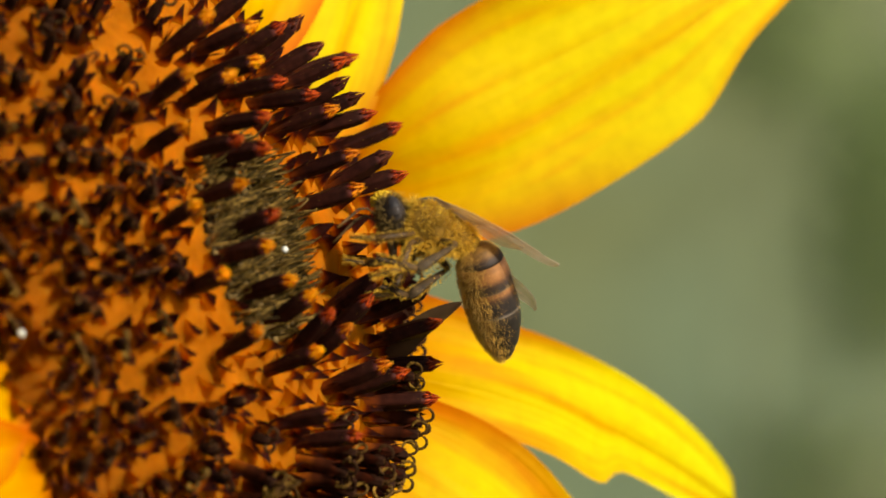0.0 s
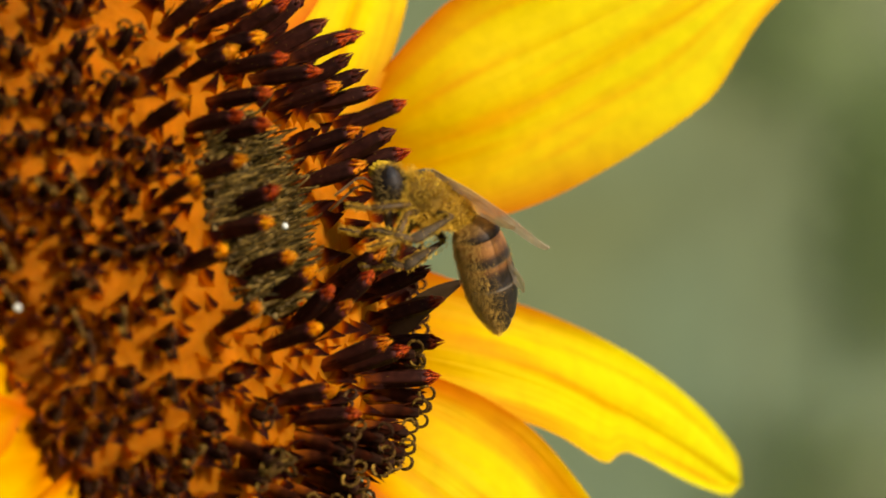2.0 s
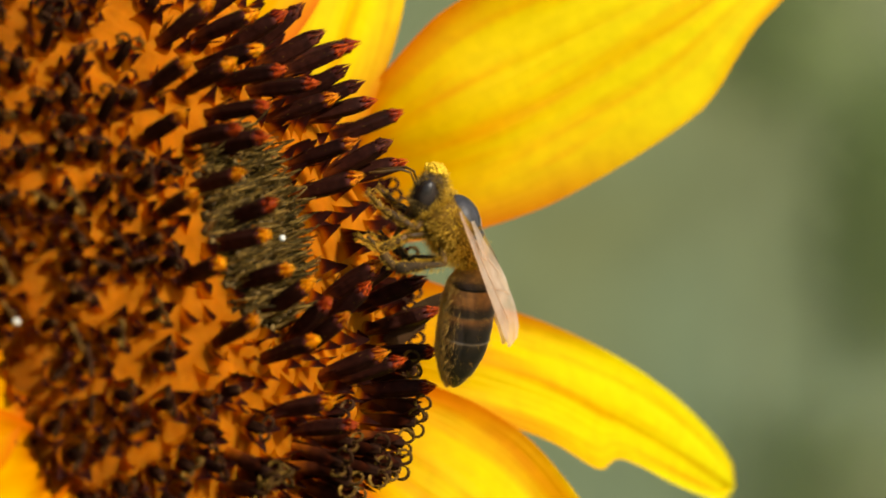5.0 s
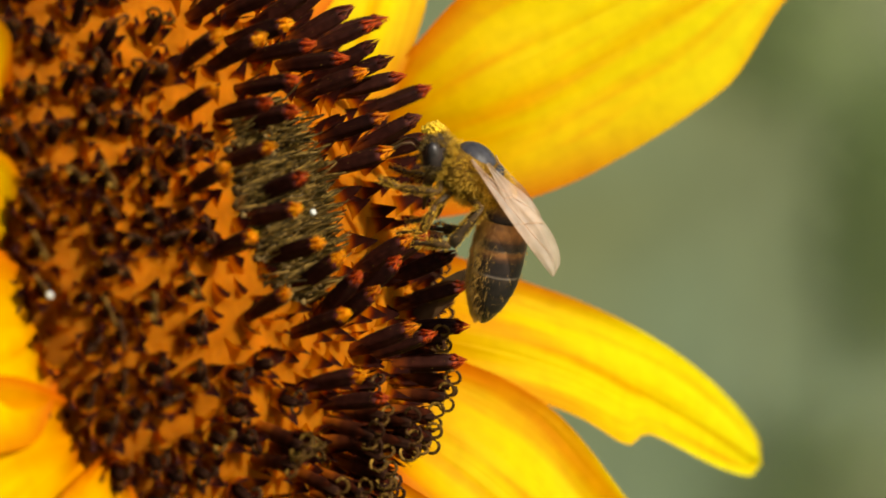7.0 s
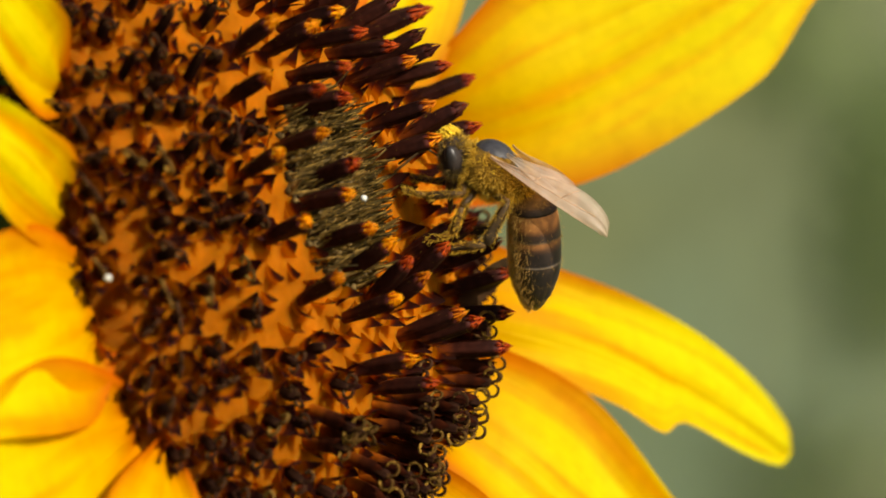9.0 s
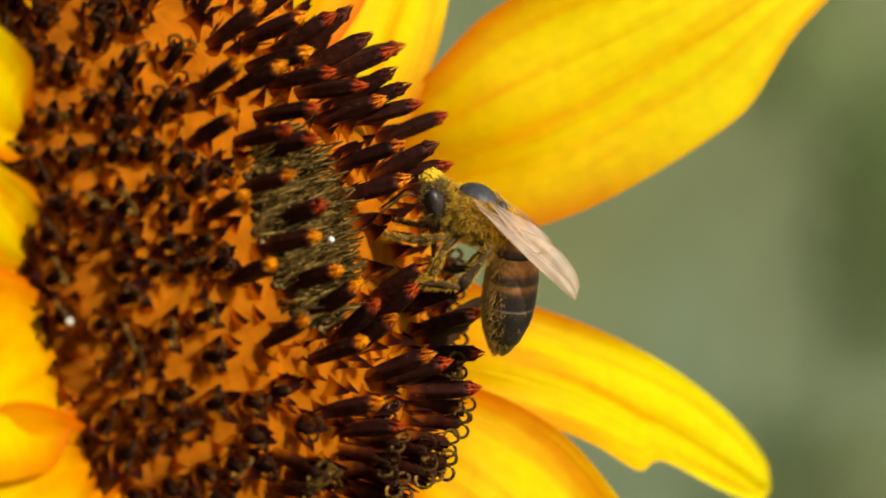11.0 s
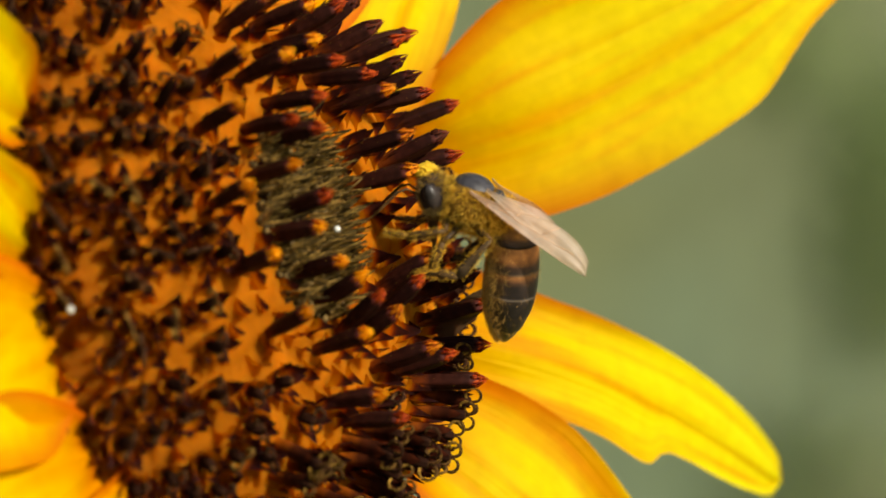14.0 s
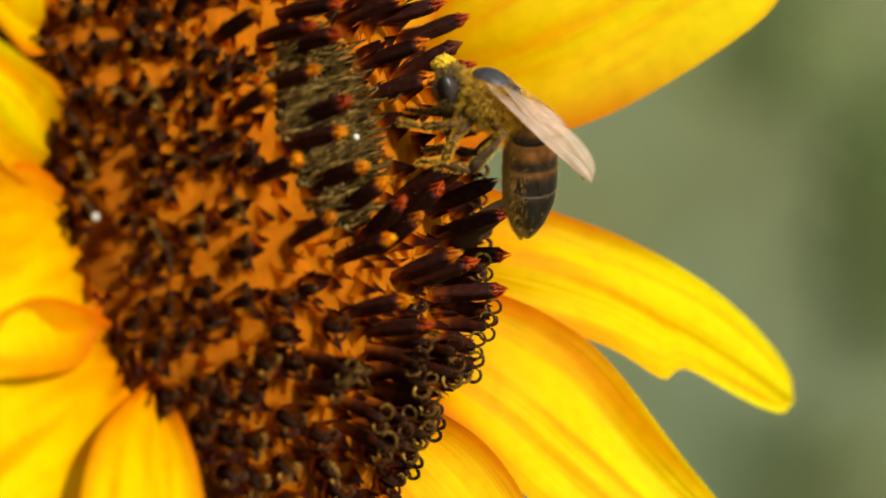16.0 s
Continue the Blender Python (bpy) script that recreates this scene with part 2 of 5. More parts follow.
def hair(s, place, way, length, width=0.03, bend=0.25, rnd=random):
    """One thin tapered hair of three corners and a bent tip."""
    place, way = Vector(place), Vector(way).normalized()
    side = way.orthogonal().normalized()
    side.rotate(Matrix.Rotation(rnd.uniform(0, 6.28), 3, way))
    mid = place + way * length * 0.55
    tip = place + way * length + side.cross(way) * length * bend * rnd.uniform(-1, 1)
    s.add([place - side * width, place + side * width, mid + side * width * 0.7, mid - side * width * 0.7, tip],
          [(0, 0), (1, 0), (1, 0.5), (0, 0.5), (0.5, 1)], [(0, 1, 2, 3), (3, 2, 4)])


def part(name, mesh, parent, label="", at=None):
    ob = new(name, mesh)
    ob.parent = parent
    if at is not None:
        ob.matrix_basis = at
    if label:
        ob["label"] = label
    return ob


# ---- the sunflower's place and sway ----
# the rows of the sunflower's walk: seconds, millimetres right, away and up of the eye, degrees about the three axes
SWAY = [
    (0, -18.20, 372.07, -1.97, -0.42, -0.55, -0.43),
    (0.5, -17.86, 371.81, 1.06, -0.31, 0.41, 0.02),
    (1, -17.90, 371.08, 2.95, 0.13, 0.30, -0.42),
    (1.5, -17.61, 369.06, 0.57, 0.67, 0.12, -1.01),
    (2, -18.08, 371.66, -0.19, -0.15, -0.03, -1.20),
    (2.5, -17.47, 372.95, 2.81, -0.33, -0.14, -0.67),
    (3, -16.90, 374.27, 4.37, -0.82, -0.05, -0.39),
    (3.5, -17.83, 372.54, 6.11, -0.49, -0.47, -0.39),
    (4, -18.45, 371.55, 4.33, -0.32, -0.21, -0.37),
    (4.2, -18.81, 372.10, 2.56, 0.12, 0.25, -0.95),
    (4.6, -18.75, 372.3, -0.1, 0.4, 0.3, -1.0),
    (5.1, -18.2, 372.6, -0.9, 0.3, 0.0, -0.9),
    (5.6, -17.4, 372.8, 1.2, -0.3, -0.3, -0.7),
    (6.0, -16.6, 372.9, 3.3, -0.8, -0.5, -0.5),
    (6.3, -16.25, 372.99, 4.14, -1.01, -0.60, -0.43),
    (6.5, -16.27, 374.51, 3.88, -0.85, -0.61, -0.60),
    (7, -16.16, 373.55, 0.86, 0.28, -0.16, -0.91),
    (7.5, -14.74, 374.45, -2.60, 0.42, 0.43, -1.14),
    (8, -13.61, 376.03, -2.36, 0.13, 0.44, -0.87),
    (8.5, -12.81, 375.79, -0.42, -0.02, 0.44, -0.41),
    (9, -12.69, 376.58, 1.89, -0.00, -0.00, 0.00),
    (9.5, -13.08, 376.07, 2.99, -0.84, -0.29, 0.08),
    (9.7, -13.65, 375.01, 2.61, -1.29, -0.54, 0.05),
    (10.2, -14.4, 374.6, 0.7, -0.9, -0.3, -0.1),
    (10.8, -14.9, 374.4, -1.0, 0.1, 0.2, -0.5),
    (11.4, -14.9, 374.4, -0.2, 0.8, 0.6, -0.8),
    (11.8, -14.98, 374.21, 2.71, 0.92, 0.74, -0.90),
    (12, -15.36, 373.23, 4.16, 0.32, 0.60, -0.77),
    (12.5, -17.86, 373.57, 5.88, 0.21, -0.68, -0.73),
    (13, -18.41, 373.34, 6.04, -0.07, -0.44, -1.25),
    (13.5, -16.16, 371.52, 3.40, 1.00, 0.07, -0.86),
    (14, -14.38, 371.27, -0.08, 0.98, 1.24, -1.11),
    (14.5, -13.90, 371.89, 1.15, 1.70, 0.86, -1.20),
    (15, -15.51, 371.45, 4.81, 1.01, 0.28, -1.19),
    (15.5, -15.05, 371.16, 6.47, 0.55, -0.53, -0.35),
    (16, -13.13, 370.55, 6.15, 0.01, -0.29, -0.12),
]
# the face looks right, up a little, and past the camera
FACE = Vector((0.815, -0.545, 0.203)).normalized()
UPWARD = Vector((-0.242, 0.0, 0.970))
UPWARD = (UPWARD - FACE * UPWARD.dot(FACE)).normalized()
OUTWARD = UPWARD.cross(FACE)
TURN = Matrix((OUTWARD, UPWARD, FACE)).transposed()


def glide(rows, t):
    """A smooth curve through the rows' values."""
    k = max(i for i, r in enumerate(rows) if r[0] <= t + 1e-6)
    if k == len(rows) - 1:
        return rows[-1][1:]
    p0, p1, p2, p3 = rows[max(k - 1, 0)], rows[k], rows[k + 1], rows[min(k + 2, len(rows) - 1)]
    h = p2[0] - p1[0]
    u = (t - p1[0]) / h
    out = []
    for a, b, c, d in zip(p0[1:], p1[1:], p2[1:], p3[1:]):
        m1 = (c - a) / max(p2[0] - p0[0], 1e-6) * h
        m2 = (d - b) / max(p3[0] - p1[0], 1e-6) * h
        out.append((2 * u**3 - 3 * u**2 + 1) * b + (u**3 - 2 * u**2 + u) * m1 + (3 * u**2 - 2 * u**3) * c + (u**3 - u**2) * m2)
    return out


def sway(t):
    x, y, z, a, b, c = glide(SWAY, t)
    w = Vector((radians(a), radians(b), radians(c)))
    r = Matrix.Rotation(w.length, 4, w.normalized()) if w.length > 1e-9 else Matrix.Identity(4)
    return Matrix.Translation((x * MM, y * MM, EYE_HEIGHT + z * MM)) @ r


def local(p):
    """From right, away and up of the flower's centre to the flower's own axes."""
    return TURN.transposed() @ Vector(p)


DOME, RIM, LONG = 6.5, 23.8, 1.13
MIDDLE = Vector((-1.2, 0.0, 0.0))
HEART = Vector((-4.6, 1.4, 0.0))
FLESH = 1.9


def dome(r):
    return DOME * (1 - (r / RIM) ** 2.3) if r < RIM else -2.3 * DOME / RIM * (r - RIM)


def shift(y):
    return 0.09 * min(y, 0) - 0.13 * max(y, 0)


def narrow(y):
    return 1 + (0.012 * y if y > 0 else 1.9e-6 * y ** 4)


def spot(x, y):
    """A place on the long and lopsided disc, as if it were round."""
    dx = x - MIDDLE.x - shift(y)
    return Vector((dx * narrow(y) if dx > 0 else dx, y / LONG, 0))


def rim_place(r, q):
    """The place on the disc at a distance and angle, as if it were round."""
    dx, y = r * math.cos(q), r * math.sin(q) * LONG
    return (dx / narrow(y) if dx > 0 else dx) + MIDDLE.x + shift(y), y


# ---- the sunflower ----
def build_disc(parent):
    s = Shape()
    rings, seg = 60, 160
    pts, uvs, faces = [(MIDDLE.x, 0, DOME + FLESH - 0.1)], [(0, 1)], []
    for i in range(1, rings + 1):
        r = RIM * 1.03 * i / rings
        for j in range(seg):
            q = 2 * math.pi * j / seg
            x, y = rim_place(r, q)
            z = dome(r) + (FLESH - 0.1) * min(1, (RIM * 1.03 - r) / 2) + 0.30 * noise.noise((x * 0.5, y * 0.5, 0))
            pts.append((x, y, z))
            uvs.append((j / seg, 1 - i / rings))
    for j in range(seg):
        faces.append((0, 1 + j, 1 + (j + 1) % seg))
    for i in range(rings - 1):
        for j in range(seg):
            a, b = 1 + i * seg + j, 1 + i * seg + (j + 1) % seg
            faces.append((a, a + seg, b + seg, b))
    # the rounded underside, down to the stalk
    last = 1 + (rings - 1) * seg
    for r, z in ((22.5, -4.5), (19, -8), (9, -10.5), (3.5, -13)):
        base = len(pts)
        for j in range(seg):
            q = 2 * math.pi * j / seg
            pts.append((r * math.cos(q) + MIDDLE.x, r * math.sin(q) * LONG, z))
            uvs.append((j / seg, 0))
        for j in range(seg):
            k = (j + 1) % seg
            faces.append((last + j, base + j, base + k, last + k))
        last = base
    s.add(pts, uvs, faces)
    ob = part("disc", s.mesh("disc", [MAT["disc"]]), parent, "domed orange-brown flower disc")
    return ob


def petal_mesh(spine, width, facing, cup=0.12, wave=0.5, notch=None, blunt=0.5, seed=0, broad=0.45, root=0.62, ribbed=0.28, taper=None, heel=None, bulge=None):
    """A ray petal along a three-point spine in the flower's axes, with ribs, a cupped cross-section and an uneven edge."""
    rnd = random.Random(seed)
    a, b, c = (Vector(p) for p in spine)
    nu, nv = 46, 21
    s = Shape()
    pts, uvs, faces = [], [], []
    ph = rnd.uniform(0, 6)
    for i in range(nu + 1):
        u = i / nu
        # a curve through the middle point
        p = a * ((1 - u) * (1 - 2 * u)) + b * (4 * u * (1 - u)) + c * (u * (2 * u - 1))
        t = (a * (4 * u - 3) + b * (4 - 8 * u) + c * (4 * u - 1)).normalized()
        side = t.cross(facing).normalized()
        up = side.cross(t).normalized()
        w = (root + (1 - root) * math.sin(min(u / broad, 1) * math.pi / 2)) if u < broad else math.cos((u - broad) / (1 - broad) * math.pi / 2) ** blunt
        for j in range(nv):
            v = 2 * j / (nv - 1) - 1
            ww = w * width / 2 * (1 + 0.05 * noise.noise((u * 4 + ph, v * 1.2, ph)))
            if notch and v * notch[0] > 0:
                d = u - notch[1]
                ww *= (1 + notch[2] * math.exp(-(d / 0.10) ** 2)) if d < 0 else 1 + notch[2] * math.exp(-(d / 0.025) ** 2) - notch[3] * (1 - math.exp(-(d / 0.03) ** 2)) * max(0, 1 - max(0, d - 0.12) / 0.3)
            if taper and v * taper[0] > 0:
                d = min(1, max(0, (u - taper[1]) / (taper[2] - taper[1])))
                ww *= 1 - taper[3] * d * d * (3 - 2 * d)
            if bulge and v * bulge[0] > 0:
                ww *= 1 + bulge[2] * math.exp(-((u - bulge[1]) / bulge[3]) ** 2)
            if heel and v * heel[0] > 0:
                ww *= 1 + heel[1] * max(0, 1 - u / 0.3) ** 1.5
            ribs = ribbed * math.cos(v * 5.5 + 0.9 * math.sin(u * 3 + ph)) + 0.05 * math.cos(v * 19 + ph)
            lift = cup * width * (v * v - 0.35) * (1 - 0.5 * u) + ribs * (1 - u * 0.5) + wave * noise.noise((u * 3 + ph, v * 0.9, 3.3 + seed))
            pts.append(p + side * (v * ww) + up * lift)
            uvs.append(((v + 1) / 2, u))
    for i in range(nu):
        for j in range(nv - 1):
            q = i * nv + j
            faces.append((q, q + 1, q + nv + 1, q + nv))
    s.add(pts, uvs, faces)
    return s.mesh("petal", [MAT["petal"]])


def build_petals(parent):
    toward = local((0, -1, 0))
    axis = Vector((0, 0, 1))
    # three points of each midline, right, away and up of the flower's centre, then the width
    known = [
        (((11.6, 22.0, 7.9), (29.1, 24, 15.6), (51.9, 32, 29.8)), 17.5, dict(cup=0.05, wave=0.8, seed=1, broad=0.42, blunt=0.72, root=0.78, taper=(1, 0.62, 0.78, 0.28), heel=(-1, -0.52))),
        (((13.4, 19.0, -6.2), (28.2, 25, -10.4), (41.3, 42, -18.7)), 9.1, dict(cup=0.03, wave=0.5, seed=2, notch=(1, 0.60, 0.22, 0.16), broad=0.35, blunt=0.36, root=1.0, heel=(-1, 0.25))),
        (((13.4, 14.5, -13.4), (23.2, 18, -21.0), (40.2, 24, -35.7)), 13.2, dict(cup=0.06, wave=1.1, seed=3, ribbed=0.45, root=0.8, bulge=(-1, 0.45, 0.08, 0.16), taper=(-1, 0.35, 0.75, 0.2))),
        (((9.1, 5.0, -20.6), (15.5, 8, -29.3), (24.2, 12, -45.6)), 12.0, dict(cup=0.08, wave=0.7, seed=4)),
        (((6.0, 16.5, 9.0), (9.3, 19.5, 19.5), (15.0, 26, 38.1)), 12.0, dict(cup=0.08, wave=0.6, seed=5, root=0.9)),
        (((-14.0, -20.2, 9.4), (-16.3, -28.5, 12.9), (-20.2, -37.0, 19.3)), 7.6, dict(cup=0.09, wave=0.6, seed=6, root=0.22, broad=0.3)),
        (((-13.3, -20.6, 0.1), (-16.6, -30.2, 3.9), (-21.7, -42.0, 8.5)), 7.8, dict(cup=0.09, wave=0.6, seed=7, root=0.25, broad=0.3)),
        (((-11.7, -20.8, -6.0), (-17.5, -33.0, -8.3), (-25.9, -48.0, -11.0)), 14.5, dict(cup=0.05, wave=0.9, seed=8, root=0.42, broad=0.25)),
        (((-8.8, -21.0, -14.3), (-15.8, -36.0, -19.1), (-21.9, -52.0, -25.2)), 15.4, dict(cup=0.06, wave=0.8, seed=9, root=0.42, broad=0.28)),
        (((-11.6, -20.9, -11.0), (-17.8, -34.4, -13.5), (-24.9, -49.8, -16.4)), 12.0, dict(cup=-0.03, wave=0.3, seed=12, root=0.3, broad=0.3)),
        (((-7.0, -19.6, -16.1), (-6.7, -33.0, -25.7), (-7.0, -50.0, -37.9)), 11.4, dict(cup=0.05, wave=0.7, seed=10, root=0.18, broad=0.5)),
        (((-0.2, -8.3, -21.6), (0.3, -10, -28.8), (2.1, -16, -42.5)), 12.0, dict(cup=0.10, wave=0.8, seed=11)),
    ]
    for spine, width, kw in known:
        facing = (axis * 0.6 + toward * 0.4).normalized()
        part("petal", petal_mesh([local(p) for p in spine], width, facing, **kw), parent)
    for k, a in enumerate((52, 76, 98, 121)):
        q = radians(a)
        d = Vector((math.cos(q), math.sin(q), 0))
        part("petal", petal_mesh([d * 19.5 - axis * 1.5, d * 36 + axis * 2, d * 62 + axis * 1], 13, axis, cup=0.1, wave=0.8, seed=20 + k), parent)


# closed florets: place on the disc, lean along and across it, and the colour of the folded tip (gold, red, dark)
CLOSED_UPPER = [
    (-0.4, 17.0, 0.20, 0.44, "r"),
    (-6.0, 16.0, -0.01, 0.32, "g"),
    (-2.1, 15.5, 0.11, 0.16, "g"),
    (1.1, 14.6, 0.23, 0.27, "r"),
    (4.4, 13.8, 0.33, 0.56, "d"),
    (-3.0, 13.6, 0.03, 0.02, "g"),
    (12.8, 12.8, 0.79, 0.08, "r"),
    (5.0, 12.7, 0.37, 0.28, "d"),
    (-9.7, 12.3, -0.18, 0.32, "g"),
    (-1.4, 12.2, 0.06, -0.06, "r"),
    (-6.3, 12.0, -0.06, 0.20, "g"),
    (7.9, 11.9, 0.50, 0.18, "r"),
    (1.8, 11.1, 0.16, -0.12, "r"),
    (-4.2, 10.0, -0.07, -0.08, "r"),
    (6.6, 9.7, 0.39, 0.32, "d"),
    (-11.7, 9.1, -0.28, 0.20, "g"),
    (7.7, 9.0, 0.43, 0.19, "d"),
    (3.1, 8.8, 0.22, 0.08, "g"),
    (-7.6, 8.4, -0.17, -0.01, "r"),
    (9.0, 8.4, 0.48, 0.01, "r"),
]
CLOSED_MIDDLE = [
    (-5.4, 7.6, -0.10, -0.04, "r"),
    (14.7, 6.6, 0.75, 0.16, "r"),
    (3.7, 5.3, 0.20, 0.08, "g"),
    (-8.6, 5.0, -0.19, 0.04, "g"),
    (8.8, 4.0, 0.39, 0.24, "d"),
    (-12.5, 3.7, -0.36, 0.17, "g"),
    (10.1, 3.3, 0.45, 0.04, "r"),
    (3.1, 2.8, 0.15, 0.06, "g"),
    (-6.5, 2.1, -0.13, 0.10, "r"),
    (-7.6, 0.7, -0.18, -0.03, "g"),
    (-11.6, -1.2, -0.36, 0.12, "g"),
    (-6.4, -2.3, -0.14, 0.02, "g"),
]
CLOSED_LOWER = [
    (-4.3, -4.8, -0.14, 0.25, "g"),
    (3.8, -5.0, 0.11, 0.32, "g"),
    (6.2, -5.2, 0.20, 0.35, "r"),
    (9.1, -6.1, 0.38, 0.16, "d"),
    (-9.7, -6.0, -0.34, 0.19, "g"),
    (2.8, -7.0, -0.01, 0.47, "r"),
    (-1.9, -7.1, -0.19, 0.42, "r"),
    (-5.2, -8.0, -0.12, 0.09, "g"),
    (10.5, -8.1, 0.47, 0.06, "r"),
    (-0.6, -8.3, -0.10, 0.37, "g"),
    (9.2, -9.9, 0.44, -0.17, "r"),
    (1.9, -10.3, 0.12, 0.11, "g"),
    (4.1, -11.2, 0.21, 0.11, "r"),
    (-4.6, -12.0, -0.08, -0.02, "g"),
    (8.2, -12.3, 0.43, -0.18, "r"),
    (-2.6, -13.7, 0.01, -0.09, "r"),
]
# open florets that stand out one by one
OPEN_TALL = [(-16.6, 17.0), (-15.7, 14.6), (-14.6, 11.2), (-11.5, 14.8), (-19.5, 12.4), (-18.8, 9.2), (-17.2, 5.8), (-11.2, 19.2), (-6.0, 18.2)]
OPEN_LOW = [(-25.0, 10.7), (-21.7, 9.3), (-21.2, 6.2), (-24.5, 5.0), (-19.5, 3.4), (-24.8, 2.0), (-19.7, 19.4), (-19.6, 15.6), (-22.2, 12.5), (-20.7, -0.6), (-18.3, -3.5), (-21.0, -3.1),
            (-18.8, -7.8), (-22.7, -5.4), (-23.6, -8.8), (-20.5, -10.6), (-15.3, -5.9), (-15.7, -9.3), (-12.3, -9.7), (-14.3, -13.7), (-15.6, 0.5), (-12.6, -17.6), (-9.7, -19.4), (-15.9, -15.7)]
# the crowded rolled stigmas along the lower rim
OPEN_RIM = [(-2.7, -14.7), (-0.6, -14.5), (1.7, -15.2), (-3.4, -16.1), (-1.3, -16.3), (1.2, -16.3), (4.8, -16.1), (4.0, -17.4), (6.4, -15.2), (8.5, -14.3), (9.3, -12.9), (8.1, -10.4), (-1.2, -17.7), (-3.4, -18.3), (-1.7, -19.3), (-4.1, -19.6), (-6.4, -17.7), (-10.5, -16.0), (-10.0, -13.9), (-0.0, -18.5), (-5.8, -19.7), (-8.6, -15.5)]


def bud_meshes(n):
    """Closed disc florets: a ribbed dark tube that widens upwards, and the folded five-lobed tip."""
    out = []
    for k in range(n):
        rnd = random.Random(100 + k)
        h = 4.75
        r = rnd.uniform(0.58, 0.67)
        bx, by = rnd.uniform(-0.22, 0.22), rnd.uniform(-0.22, 0.22)
        spine = [(bx * u * (1 - u) * 2, by * u * (1 - u) * 2, -2.4 + (h + 2.4) * u) for u in (0, 0.25, 0.4, 0.55, 0.7, 0.85, 0.95, 1.0)]
        s = Shape()
        loft(s, spine, [r * q for q in (0.60, 0.66, 0.76, 0.90, 1.0, 1.0, 0.93, 0.80)], 30, ridges=5, depth=0.09)
        # fine dry points that stand off the tube
        for _ in range(4):
            q = rnd.uniform(0, 6.28)
            d = Vector((math.cos(q), math.sin(q), 0))
            hair(s, d * r * 0.75 + Vector((0, 0, h * 0.1)), d * 0.30 + Vector((0, 0, 1)), h * rnd.uniform(0.25, 0.5), 0.11, 0.2, rnd)
        # a dusting of pollen
        for _ in range(22):
            q, u = rnd.choice((0, 1, 2, 3, 4)) * 0.4 * math.pi + rnd.gauss(0, 0.3), rnd.uniform(0.55, 0.98)
            g = rnd.uniform(0.014, 0.03)
            ball(s, (r * 1.0 * math.cos(q), -r * 1.0 * math.sin(q), -2.4 + (h + 2.4) * u), (g, g, g), 5, 4, 1)
        tube = s.mesh("tube", [MAT["tube"], MAT["pollen_dust"]])
        # five thick lobes folded together, each with its own rounded point
        s2 = Shape()
        up = Vector((0, 0, 1))
        top = Vector((0, 0, h))
        loft(s2, [top + up * z for z in (-0.30, -0.05, 0.18, 0.40, 0.55)], [r * q for q in (0.84, 0.72, 0.52, 0.28, 0.05)], 30, ridges=5, depth=0.16)
        for j in range(5):
            q = 2 * math.pi * (j + 0.5) / 5 + rnd.gauss(0, 0.12)
            d = Vector((math.cos(q), math.sin(q), 0))
            bend = rnd.uniform(0.55, 0.85)
            loft(s2, [top + d * r * 0.72 + up * -0.22, top + d * r * 0.70 + up * 0.14, top + d * r * 0.56 * (0.4 + 0.6 * bend) + up * 0.52, top + d * r * 0.26 * bend + up * (0.90 + rnd.uniform(0, 0.28))],
                 [0.17, 0.20, 0.13, 0.02], 8, flat=0.6, v0=0.2, v1=1.0)
        out.append((tube, s2.mesh("tip", [MAT["tip_red"]]), s2.mesh("tip", [MAT["tip_gold"]]), s2.mesh("tip", [MAT["tip_dark"]]), s2.mesh("tip", [MAT["tip_mixed"]])))
    return out


def curl_path(base, d, loop, turn=5.2, n=13):
    """A style branch that arches out and rolls back under itself."""
    pts = []
    for i in range(n):
        q = turn * i / (n - 1)
        pts.append(base + d * loop * (1 - math.cos(q)) + Vector((0, 0, loop * math.sin(q) * 1.05 + 0.25 * min(1, q))))
    return pts


